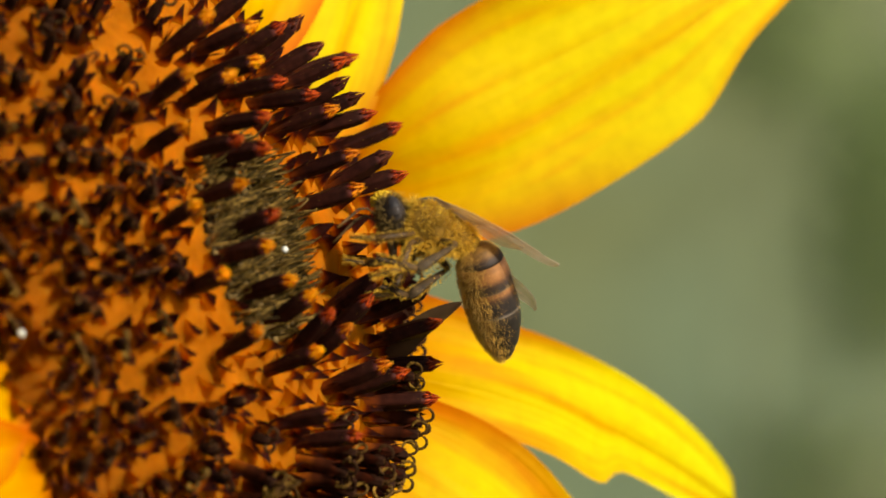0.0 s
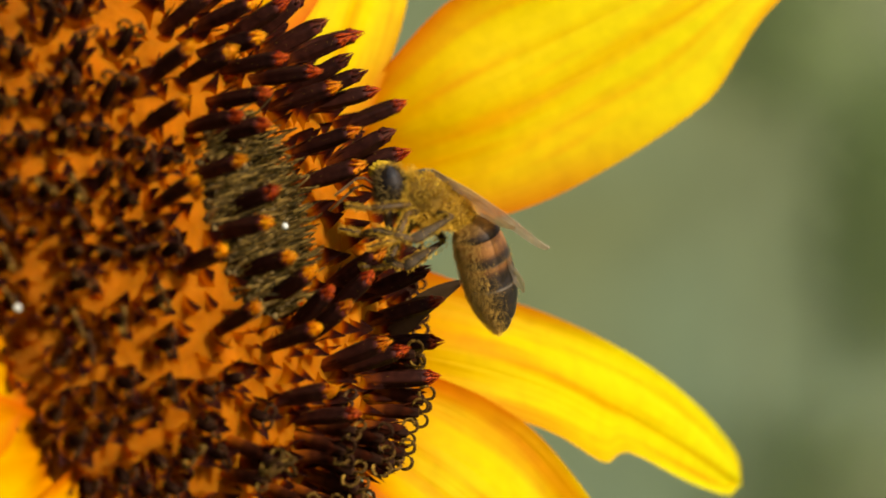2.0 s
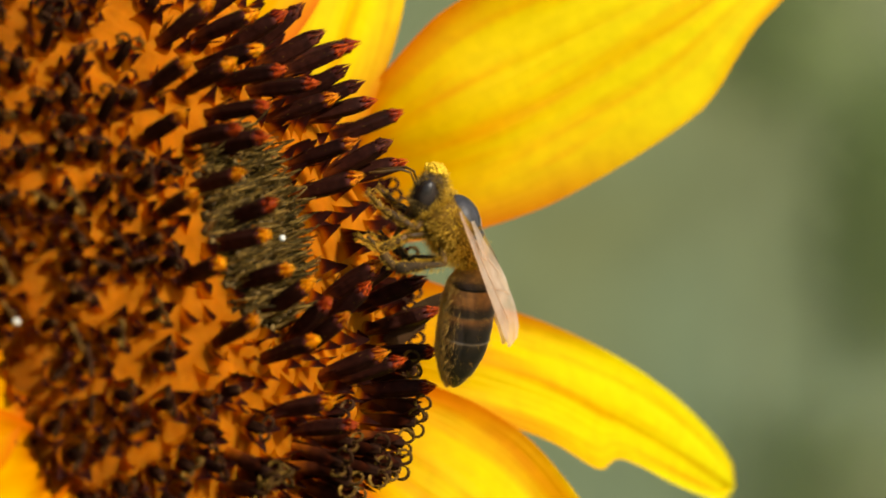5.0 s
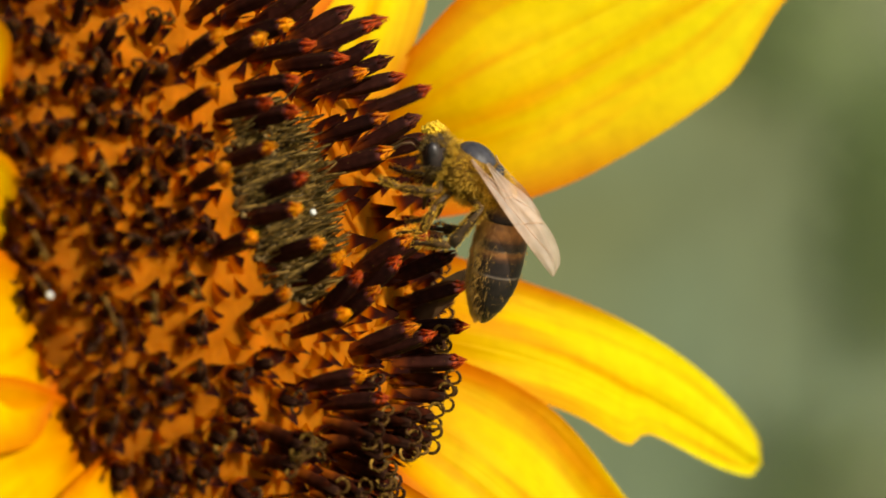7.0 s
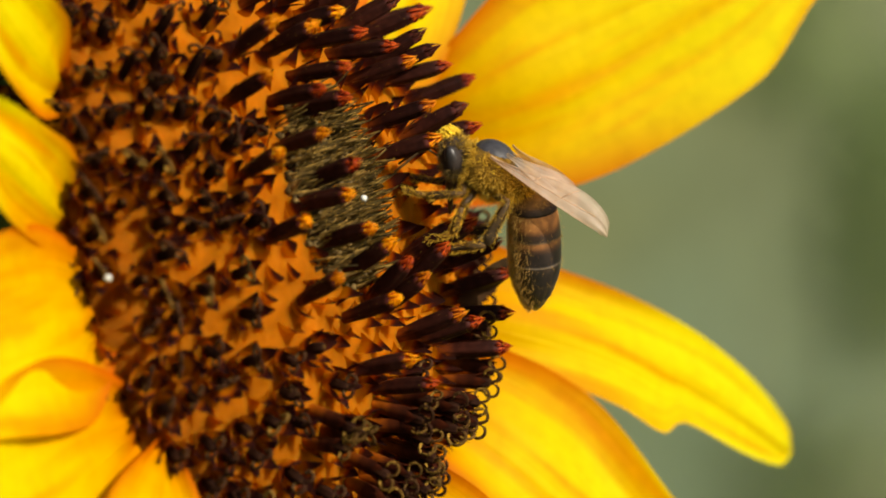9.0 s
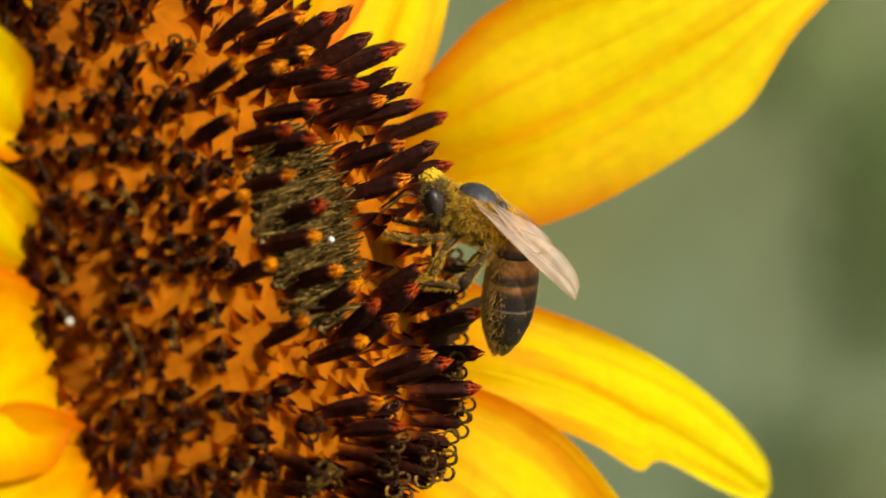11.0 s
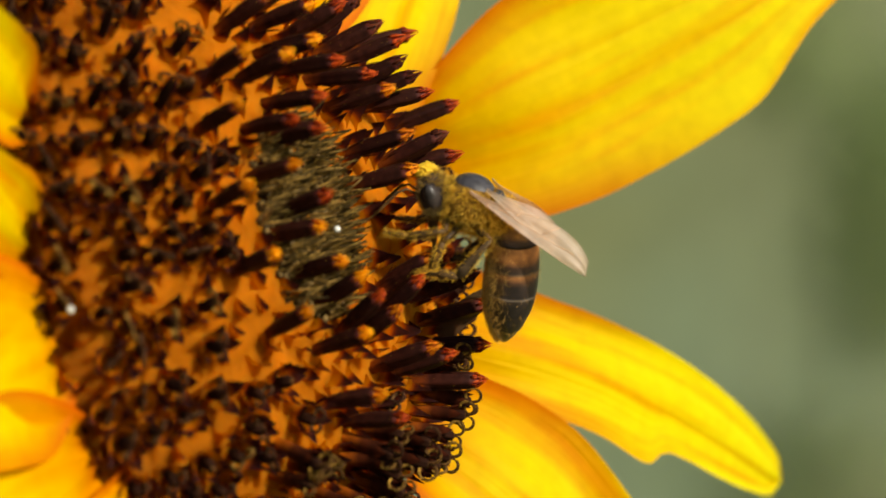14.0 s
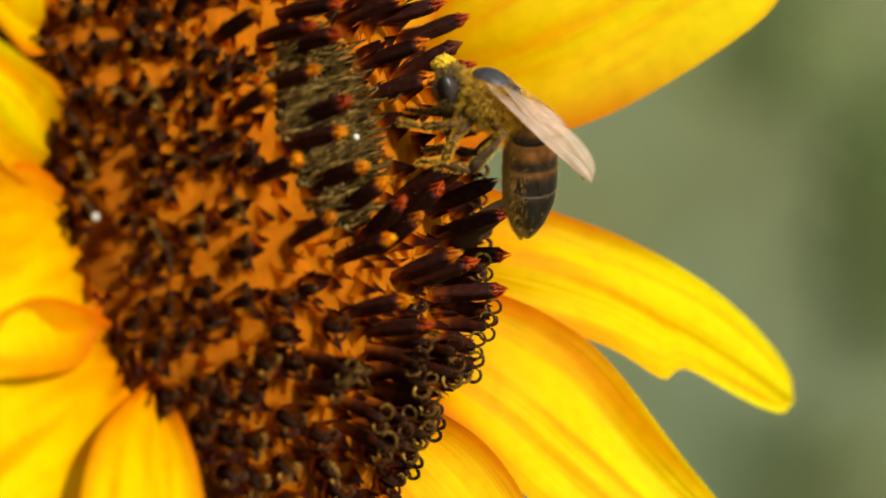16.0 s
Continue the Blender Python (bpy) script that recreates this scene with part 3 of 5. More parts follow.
def open_meshes(n, tall, loop, long=False):
    """Open disc florets: orange cup with five dark pointed lobes, the dark anther column, and two rolled stigmas."""
    out = []
    for k in range(n):
        rnd = random.Random(300 + k + round(tall * 100))
        h = rnd.uniform(0.35, 0.75)
        r = rnd.uniform(0.72, 0.86)
        s = Shape()
        if long:
            h = tall * rnd.uniform(0.58, 0.72)
            r *= 0.82
        rows = [(-2.2, 0.55), (-0.6, 0.70), (h * 0.5, 0.90), (h, 1.0 if long else 1.12)]
        pts, uvs, faces = [], [], []
        for i, (z, q) in enumerate(rows):
            for j in range(20):
                a = 2 * math.pi * j / 20
                pts.append((r * q * math.cos(a), r * q * math.sin(a), z))
                uvs.append((j / 20, 0.55 * i / 3))
        for i in range(3):
            for j in range(20):
                a, b2 = i * 20 + j, i * 20 + (j + 1) % 20
                faces.append((a, b2, b2 + 20, a + 20))
        for j in range(5):
            f = rnd.uniform(0.0, 1.0)
            prev = [60 + (4 * j + i) % 20 for i in range(5)]
            mid = 2 * math.pi * (4 * j + 2) / 20
            d = Vector((math.cos(mid), math.sin(mid), 0))
            e = Vector((-math.sin(mid), math.cos(mid), 0))
            f *= 0.2 if long else 0.7
            for u, rr, zz in ((0.3, 1.16 + 0.22 * f, 0.34), (0.6, 1.26 + 0.55 * f, 0.74), (0.85, 1.34 + 0.90 * f, 1.06 - 0.15 * f), (1.0, 1.40 + 1.15 * f, 1.28 - 0.40 * f)):
                n0 = len(pts)
                w = r * 0.66 * (1 - u ** 1.6) + 0.015
                c = d * r * rr + Vector((0, 0, h + zz))
                for i in range(5):
                    v = i / 2 - 1
                    pts.append(c + e * (v * w) - d * (0.14 * v * v * (1 - u)))
                    uvs.append(((v + 1) / 2, 0.55 + 0.45 * u))
                row = list(range(n0, n0 + 5))
                faces += [(prev[i], prev[i + 1], row[i + 1], row[i]) for i in range(4)]
                prev = row
        s.add(pts, uvs, faces)
        corolla = s.mesh("corolla", [MAT["dark_lobe" if long else "lobe"]])
        t = (tall - h if long else tall) * rnd.uniform(0.9, 1.1)
        s3 = Shape()
        loft(s3, [(0, 0, -0.6), (0, 0, h), (0.04, 0, h + t * 0.45), (0.05, 0.02, h + t * 0.85), (0.05, 0.05, h + t)], [0.30, 0.36, 0.38, 0.34, 0.10] if long else [0.28, 0.34, 0.36, 0.27, 0.08], 15, ridges=5, depth=0.26)
        anther = s3.mesh("anther_column", [MAT["anther"]])
        s4 = Shape()
        q = rnd.gauss(0, 0.3)
        for side in (0, math.pi):
            d = Vector((math.cos(q + side), math.sin(q + side), 0))
            path = curl_path(Vector((0, 0, h + t - 0.25)), d, loop * rnd.uniform(0.85, 1.15), rnd.uniform(4.3, 5.6))
            loft(s4, path, [0.12] + [0.125] * (len(path) - 2) + [0.07], 8)
            for p in path[1:]:
                for _ in range(9):
                    w = Vector((rnd.gauss(0, 1), rnd.gauss(0, 1), rnd.gauss(0, 1)))
                    hair(s4, Vector(p) + w.normalized() * 0.09, w, 0.09, 0.022, 0.2, rnd)
        out.append((corolla, anther, s4.mesh("stigma", [MAT["stigma"]]), s4.mesh("stigma", [MAT["stigma_pollen"]])))
    return out


def bract_meshes(n):
    """Chaff: a stiff orange scale, folded round its floret, that ends in one long dark point between two small shoulders."""
    out, shades = [], {}
    for k in range(n):
        rnd = random.Random(500 + k)
        s = Shape()
        nv, nu = 17, 8
        pts, uvs, faces = [], [], []
        body, point = rnd.uniform(0.6, 1.1), rnd.uniform(1.15, 1.7)
        wide = rnd.uniform(0.95, 1.3)
        flare = rnd.uniform(-0.10, 0.16)
        skew = rnd.uniform(-0.12, 0.12)
        for i in range(nu):
            u = i / (nu - 1)
            for j in range(nv):
                v = 2 * j / (nv - 1) - 1
                m = abs(v - skew)
                top = body * (1 - 0.9 * v * v) + point * max(0, 1 - m / 0.68) ** 1.15
                z = -2.2 + (top + 2.2) * (1 - (1 - u) ** 1.5)
                high = max(0, z) / (body + point)
                ang = v * wide * (1 - 0.25 * high)
                rr = 1.15 + 0.14 * high + flare * high * high + 0.10 * math.cos(v * 3) * high
                pts.append((rr * math.cos(ang), rr * math.sin(ang), z))
                uvs.append((j / (nv - 1), min(1, 0.45 * max(0, z) / body if z < body else 0.45 + 0.62 * (z - body) / point)))
        for i in range(nu - 1):
            for j in range(nv - 1):
                q = i * nv + j
                faces.append((q, q + 1, q + nv + 1, q + nv))
        s.add(pts, uvs, faces)
        me = s.mesh("bract", [MAT["chaff"]])
        shades[me.name] = list(uvs)
        out.append(me)
    return out, shades


def rim_standing(q, drop, lean):
    """The axes on the rolled-over edge of the disc, below its rim."""
    x, y = rim_place(RIM * 1.02, q)
    out = Vector((math.cos(q), math.sin(q), 0))
    n = (out * math.sin(lean) + Vector((0, 0, math.cos(lean)))).normalized()
    e = (out - n * out.dot(n)).normalized()
    m = Matrix((e, n.cross(e), n)).transposed().to_4x4()
    m.translation = Vector((x - out.x * 0.12 * drop, y - out.y * 0.12 * drop, 0.4 - drop)) * MM
    return m


def standing(x, y, lean_x=None, lean_y=None):
    """The upright axes at a place on the disc's flesh; without a given lean, that of the dome."""
    d = spot(x, y)
    r = d.length
    out = d.normalized() if r > 1e-6 else Vector((1, 0, 0))
    n = Vector((lean_x, lean_y, 1)) if lean_x is not None else out * (1.05 * min(r / RIM, 1) ** 1.3) + Vector((0, 0.12, 1))
    n.normalize()
    e = (out - n * out.dot(n)).normalized()
    m = Matrix((e, n.cross(e), n)).transposed().to_4x4()
    m.translation = Vector((x, y, dome(r) + FLESH)) * MM
    return m


def build_florets(parent):
    rnd = random.Random(7)
    buds = bud_meshes(10)
    tall, low, rim = open_meshes(6, 2.7, 0.50), open_meshes(10, 1.25, 0.42), open_meshes(8, 4.4, 0.56, True)
    bracts, shades = bract_meshes(12)
    golden = math.pi * (3 - math.sqrt(5))
    placed = []
    spots, bare = [], []

    def closed(x, y, lx, ly, tip):
        tube, red, gold, dark, mix = rnd.choice(buds)
        m = standing(x, y, lx, ly)
        fl = part("closed_floret", tube, parent, at=m @ pose(0, 0, 0, 0, 0, rnd.uniform(0, 360)))
        part("tip", {"g": gold if x < -3 or y > 12 else mix, "r": red, "d": dark}[tip], fl)
        placed.append((x, y))
        spots.append((x, y))

    def opened(x, y, kind, share):
        corolla, anther, plain, dusted = rnd.choice(kind)
        m = standing(x, y)
        # the two style branches part across the sunny side
        e = Vector((0.84, 0, -0.54)).cross(m.col[2].xyz).normalized()
        m = Matrix((e, m.col[2].xyz.cross(e), m.col[2].xyz)).transposed().to_4x4()
        m.translation = standing(x, y).translation
        fl = part("open_floret", corolla, parent, at=m @ pose(0, 0, 0, rnd.gauss(0, 5), rnd.gauss(0, 5), rnd.gauss(0, 25)) @ Matrix.Scale(rnd.uniform(1.02, 1.25) if kind is low else rnd.uniform(0.88, 1.05), 4))
        part("anther_column", anther, fl)
        if kind is not low or rnd.random() < 0.9:
            part("stigma", dusted if rnd.random() < share else plain, fl)
        placed.append((x, y))
        spots.append((x, y))

    for row in CLOSED_UPPER + CLOSED_MIDDLE + CLOSED_LOWER:
        closed(*row)
    for x, y in OPEN_TALL:
        opened(x, y, tall, 0.1)
    for x, y in OPEN_LOW:
        opened(x, y, low, 0.2)
    for x, y in OPEN_RIM:
        opened(x, y, rim, 0.75)
    # the florets between and behind them follow the spirals of the head
    for k in range(7, 560):
        r = 1.62 * math.sqrt(k) * (1 - 0.00035 * k)
        a = k * golden
        x, y = HEART.x + math.cos(a) * r + rnd.gauss(0, 0.35), HEART.y + math.sin(a) * r + rnd.gauss(0, 0.45)
        if spot(x, y).length > RIM - 0.3 or in_heart(x, y):
            continue
        if min((x - px) ** 2 + (y - py) ** 2 for px, py in placed) < 2.1 ** 2:
            continue
        ring = 12.0 + 13.0 * max(0, math.cos(a - 0.45)) ** 0.75
        if r > ring or x < -13:
            opened(x, y, low, 0.3)
        else:
            # no floret here yet: scales alone
            placed.append((x, y))
            bare.append((x, y))
    for _ in range(6000):
        x, y = rnd.uniform(-27, 19), rnd.uniform(-27, 27)
        if spot(x, y).length > RIM - 0.5 or in_heart(x, y):
            continue
        if min((x - px) ** 2 + (y - py) ** 2 for px, py in placed) > 1.95 ** 2:
            if x < -11 and rnd.random() < 0.7:
                opened(x, y, low, 0.2)
            else:
                placed.append((x, y))
                bare.append((x, y))
    # more scales in the gaps
    for _ in range(6000):
        x, y = rnd.uniform(-27, 17), rnd.uniform(-24, 24)
        if spot(x, y).length < RIM - 1 and not in_heart(x, y) and min((x - px) ** 2 + (y - py) ** 2 for px, py in placed) > (1.5 if x > -12 else 1.8) ** 2:
            placed.append((x, y))
            bare.append((x, y))
    # scales: one folded round the outer side of each floret, and others against it; past the 300 that the lens passes nearest they are joined
    grown = len(spots)
    spots += bare
    near = set(sorted(range(len(spots)), key=lambda i: spots[i][1])[:285])
    rest = Shape()
    for i, (x, y) in enumerate(spots):
        m = standing(x, y)
        # they turn their backs away from the heart
        n = m.col[2].xyz.normalized()
        away = Vector((x - HEART.x, y - HEART.y, 0))
        e = (away - n * away.dot(n)).normalized()
        m = Matrix.Translation(m.translation) @ Matrix((e, n.cross(e), n)).transposed().to_4x4()
        for turn in (0, rnd.choice((130, 160, 200, 230)))[:2 if x > -10 or rnd.random() < 0.4 else 1] if i < grown else (rnd.gauss(0, 25),):
            bm = rnd.choice(bracts)
            low_by = (rnd.uniform(0.0, 0.6) if x > -12 else rnd.uniform(-0.1, 0.5)) if i >= grown else rnd.uniform(0.0, 0.5) if turn == 0 else rnd.uniform(0.3, 0.9)
            at = m @ pose(rnd.gauss(0, 0.2) * MM, rnd.gauss(0, 0.2) * MM, -low_by * MM, rnd.gauss(0, 4), rnd.gauss(0, 5) + 4, turn + rnd.gauss(0, 15)) @ Matrix.Scale(rnd.uniform(0.85, 1.1), 4)
            if (turn == 0 or i >= grown) and i in near:
                part("bract", bm, parent, at=at)
            else:
                rest.add([at @ v.co / MM for v in bm.vertices], shades[bm.name], [tuple(p.vertices) for p in bm.polygons])
    # a last crowded ring of scales at the rim
    for k in range(84):
        a = 2 * math.pi * k / 84 + rnd.gauss(0, 0.02)
        rr = RIM - rnd.uniform(0.0, 1.6)
        side = standing(*rim_place(rr, a)) @ pose(0, 0, rnd.uniform(-0.6, 0.3) * MM, rnd.gauss(0, 8), rnd.uniform(0, 20), rnd.gauss(0, 30)) @ Matrix.Scale(0.85, 4)
        part("rim_bract", rnd.choice(bracts), parent, at=side)
    # florets and scales go on over the rolled edge of the near side
    for row, drop in enumerate((0.5, 2.3)):
        for k in range(34):
            q = radians(112 + 5.5 * k + 2.7 * row + rnd.gauss(0, 0.8))
            at = rim_standing(q, drop, radians(58 + 16 * row + rnd.gauss(0, 5)))
            corolla, anther, plain, dusted = rnd.choice(low)
            fl = part("open_floret", corolla, parent, at=at @ pose(0, 0, -0.4 * MM, 0, 0, rnd.uniform(0, 360)) @ Matrix.Scale(0.95, 4))
            part("anther_column", anther, fl)
            if rnd.random() < 0.6:
                part("stigma", dusted if rnd.random() < 0.2 else plain, fl)
            part("rim_bract", rnd.choice(bracts), parent, at=at @ pose(0, 0, 0, rnd.gauss(0, 6), rnd.gauss(4, 5), rnd.gauss(0, 20)))
    # one long dry scale stands out past the rim
    s = Shape()
    root, tip = Vector((11.6, -9.6, 7.0)), Vector((14.0, -6.8, 13.0))
    way = (tip - root).normalized()
    across = way.cross(local((0, -1, 0))).normalized()
    pts, uvs, faces = [], [], []
    for i in range(13):
        u = i / 12
        w = 0.85 * math.sin(math.pi * min(1, 0.25 + 0.75 * u)) ** 0.7 + 0.01
        for v in (-1, -0.5, 0, 0.5, 1):
            pts.append(root.lerp(tip, u) + across * (v * w - 0.5 * math.sin(u * math.pi)) + way.cross(across) * (0.22 * v * v + 0.03 * math.sin(9 * v + 5 * u)))
            uvs.append(((v + 1) / 2, u))
    faces = [(5 * i + j, 5 * i + j + 1, 5 * i + j + 6, 5 * i + j + 5) for i in range(12) for j in range(4)]
    s.add(pts, uvs, faces)
    part("long_bract", s.mesh("long_bract", [MAT["dry"]]), parent, "long brown pointed scale at the rim")
    me = rest.mesh("bract_field", [MAT["chaff"]])
    tagged(part("bract_field", me, parent, "orange chaff scales with dark points"), kind="stuff")
    build_heart(parent, rnd)


def in_heart(x, y):
    return ((x - HEART.x - 1.3) / 5.0) ** 2 + ((y - HEART.y) / 7.4) ** 2 < 1


def heart_height(x, y):
    return dome(spot(x, y).length) + 1.9


def build_heart(parent, rnd):
    """The unripe middle: tight tan knobs, and thin black scales with dusty golden edges laid over them."""
    golden = math.pi * (3 - math.sqrt(5))
    s = Shape()
    pts, uvs, faces = [(HEART.x + 1.3, HEART.y, heart_height(HEART.x + 1.3, HEART.y) - 0.15)], [(0.5, 0.0)], []
    for i in range(1, 8):
        for j in range(32):
            q = 2 * math.pi * j / 32
            x, y = HEART.x + 1.3 + 0.78 * i * math.cos(q), HEART.y + 1.1 * i * math.sin(q)
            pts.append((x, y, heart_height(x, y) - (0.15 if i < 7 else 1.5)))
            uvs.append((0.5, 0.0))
    faces += [(0, 1 + j, 1 + (j + 1) % 32) for j in range(32)]
    faces += [(1 + i * 32 + j, 33 + i * 32 + j, 33 + i * 32 + (j + 1) % 32, 1 + i * 32 + (j + 1) % 32) for i in range(6) for j in range(32)]
    # the floor is dark olive, with the gaps' shade in its colour
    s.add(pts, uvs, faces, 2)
    for k in range(1, 260):
        r = 0.47 * math.sqrt(k)
        x, y = HEART.x + 1.3 + 0.68 * r * math.cos(k * golden) + rnd.gauss(0, 0.15), HEART.y + r * math.sin(k * golden) + rnd.gauss(0, 0.15)
        base = Vector((x, y, heart_height(x, y)))
        # a low blunt knob
        w = rnd.uniform(0.26, 0.44)
        tilt = Vector((rnd.gauss(0, 0.3), rnd.gauss(0, 0.3) + 0.1, 1)).normalized()
        hgt = rnd.uniform(0.05, 0.35)
        loft(s, [base - tilt * 0.5, base, base + tilt * hgt * 0.6, base + tilt * hgt, base + tilt * (hgt + 0.05)], [w * 0.8, w, w * 0.95, w * 0.7, w * 0.2], 10, 2, ridges=3 + k % 3, depth=0.2)
        # thin black scales stand up between the knobs
        for _ in range(4):
            ln, wd = rnd.uniform(1.0, 2.7), rnd.uniform(0.09, 0.24)
            d = Vector((rnd.gauss(0.12, 0.15), rnd.gauss(0.10, 0.15), 1)).normalized()
            q = rnd.uniform(0, math.pi)
            e = d.cross(Vector((math.cos(q), math.sin(q), 0.2))).normalized()
            nrm = e.cross(d)
            bow = rnd.uniform(-0.15, 0.35)
            pts, uvs, faces = [], [], []
            off = Vector((rnd.gauss(0, 0.35), rnd.gauss(0, 0.35), -0.4))
            for u, q in ((0, 0.8), (0.3, 1.0), (0.6, 0.75), (0.85, 0.35), (1.0, 0.02)):
                for v in (-1, -0.5, 0, 0.5, 1):
                    pts.append(base + off + d * ln * u + e * (v * wd * q) + nrm * (0.12 * abs(v) + bow * u * u))
                    uvs.append(((v + 1) / 2, u))
            faces += [(5 * i + j, 5 * i + j + 1, 5 * i + j + 6, 5 * i + j + 5) for i in range(4) for j in range(4)]
            s.add(pts, uvs, faces)
            # golden grains along the blade's edges
            for _ in range(4):
                g = rnd.uniform(0.018, 0.045)
                i, j = rnd.randrange(1, 4), rnd.choice((0, 4))
                p = Vector(pts[5 * i + j]).lerp(Vector(pts[5 * i + 5 + j]), rnd.random())
                ball(s, p + Vector((rnd.gauss(0, 0.04), rnd.gauss(0, 0.04), rnd.gauss(0, 0.04))), (g, g, g), 5, 4, 1)
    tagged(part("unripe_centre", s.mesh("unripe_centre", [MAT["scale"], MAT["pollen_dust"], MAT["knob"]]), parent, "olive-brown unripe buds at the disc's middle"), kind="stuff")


def build_stalk(parent):
    s = Shape()
    # from the back of the head in a crook, then straight down into the ground
    down = local((0, 0, -1))
    c = Vector((0, 0, -11))
    bend = [c, c + Vector((0, 0, -25)) + down * 8, c + Vector((0, 0, -42)) + down * 35, c + Vector((0, 0, -48)) + down * 90]
    foot = bend[-1] + down * 1230
    spine = bend + [bend[-1].lerp(foot, q) for q in (0.25, 0.5, 0.75, 1.0)]
    loft(s, spine, [4, 4.5, 5, 5.5, 7, 8, 9, 10], 14)
    part("stalk", s.mesh("stalk", [MAT["green"]]), parent, "thick green stalk")
    for k in range(18):
        q = 2 * math.pi * k / 18 + 0.1
        d = Vector((math.cos(q), math.sin(q), 0))
        e = Vector((-math.sin(q), math.cos(q), 0))
        s = Shape()
        pts, uvs, faces = [], [], []
        for i in range(9):
            u = i / 8
            w = 4.2 * (1 - u ** 1.7) * (0.6 + 0.4 * math.sin(min(1, u * 2.5) * 1.57)) + 0.05
            p = d * (22 + 13 * u) + Vector((0, 0, -4.5 + 2.5 * u - 4 * u * u))
            pts += [p - e * w, p + Vector((0, 0, -0.5)), p + e * w]
            uvs += [(0, u), (0.5, u), (1, u)]
        for i in range(8):
            faces += [(3 * i, 3 * i + 1, 3 * i + 4, 3 * i + 3), (3 * i + 1, 3 * i + 2, 3 * i + 5, 3 * i + 4)]
        s.add(pts, uvs, faces)
        part("sepal", s.mesh("sepal", [MAT["green"]]), parent)


def build_sunflower():
    flower = tagged(new("sunflower"), "yellow sunflower with a dark maroon disc, lit by the sun", "sunflower")
    build_disc(flower)
    build_petals(flower)
    build_florets(flower)
    build_stalk(flower)
    # small white beads caught among the florets
    for p, r in (((6.95, -9.0, 1.8), 0.25), ((-10.6, -24.5, -3.9), 0.27), ((-8.0, -13.5, 12.5), 0.27)):
        s = Shape()
        ball(s, local(p), (r, r, r), 10, 8)
        part("bead", s.mesh("bead", [MAT["bead"]]), flower, "tiny round white bead")
    return flower


# ---- the bee ----
MAT["fuzz"] = graded("bee_fuzz", [(0, (0.34, 0.18, 0.014)), (0.5, (0.70, 0.42, 0.04)), (1, (0.90, 0.62, 0.11))], 600, 0.4, 0.8, 0.1, 0.3)
MAT["collar"] = graded("bee_collar_plate", [(0, (0.20, 0.10, 0.018)), (0.45, (0.17, 0.082, 0.018)), (0.65, (0.035, 0.018, 0.009)), (1, (0.014, 0.010, 0.008))], 1800, 0.6, 0.58, 0.2)
MAT["belly_hair"] = graded("bee_belly_hair", [(0, (0.30, 0.16, 0.03)), (1, (0.66, 0.42, 0.11))], 600, 0.5, 0.8, 0.1, 0.3)
MAT["face_hair"] = graded("bee_face_hair", [(0, (0.10, 0.065, 0.022)), (1, (0.34, 0.22, 0.06))], 600, 0.4, 0.8, 0.1, 0.2)
MAT["shell"] = graded("bee_shell", [(0, (0.02, 0.016, 0.014)), (1, (0.03, 0.022, 0.018))], 1500, 0.4, 0.6, 0.12)
MAT["under"] = graded("bee_underfur", [(0, (0.11, 0.058, 0.007)), (1, (0.20, 0.108, 0.013))], 1500, 0.5, 0.8, 0.1)
MAT["scutum"] = graded("bee_bald_back", [(0, (0.026, 0.026, 0.030)), (1, (0.036, 0.035, 0.038))], 2500, 0.6, 0.5, 0.25, 0, 0.3, 0.00005)
MAT["eye"] = graded("bee_eye", [(0, (0.012, 0.010, 0.009)), (1, (0.022, 0.018, 0.016))], 4000, 0.5, 0.36, 0.3)
MAT["amber"] = graded("bee_amber_band", [(0, (0.22, 0.095, 0.026)), (0.35, (0.24, 0.102, 0.028)), (0.56, (0.15, 0.062, 0.018)), (0.74, (0.030, 0.015, 0.009)), (0.92, (0.018, 0.012, 0.009)), (1, (0.10, 0.06, 0.03))], 1100, 0.7, 0.42, 0.4)
MAT["half"] = graded("bee_narrow_band", [(0, (0.21, 0.100, 0.036)), (0.20, (0.17, 0.072, 0.022)), (0.36, (0.05, 0.023, 0.011)), (0.50, (0.020, 0.013, 0.010)), (0.90, (0.016, 0.011, 0.010)), (1, (0.16, 0.13, 0.10))], 1100, 0.7, 0.44, 0.4)
MAT["black"] = graded("bee_dark_band", [(0, (0.085, 0.050, 0.022)), (0.14, (0.055, 0.033, 0.017)), (0.35, (0.026, 0.018, 0.012)), (1, (0.016, 0.011, 0.009))], 1100, 0.7, 0.46, 0.4)
MAT["leg"] = graded("bee_leg", [(0, (0.09, 0.046, 0.010)), (0.6, (0.05, 0.027, 0.008)), (1, (0.11, 0.056, 0.013))], 1800, 0.6, 0.5, 0.15)
MAT["basket"] = graded("bee_pollen_basket", [(0, (0.05, 0.028, 0.009)), (0.5, (0.04, 0.026, 0.012)), (1, (0.05, 0.034, 0.018))], 1800, 0.7, 0.6, 0.12)


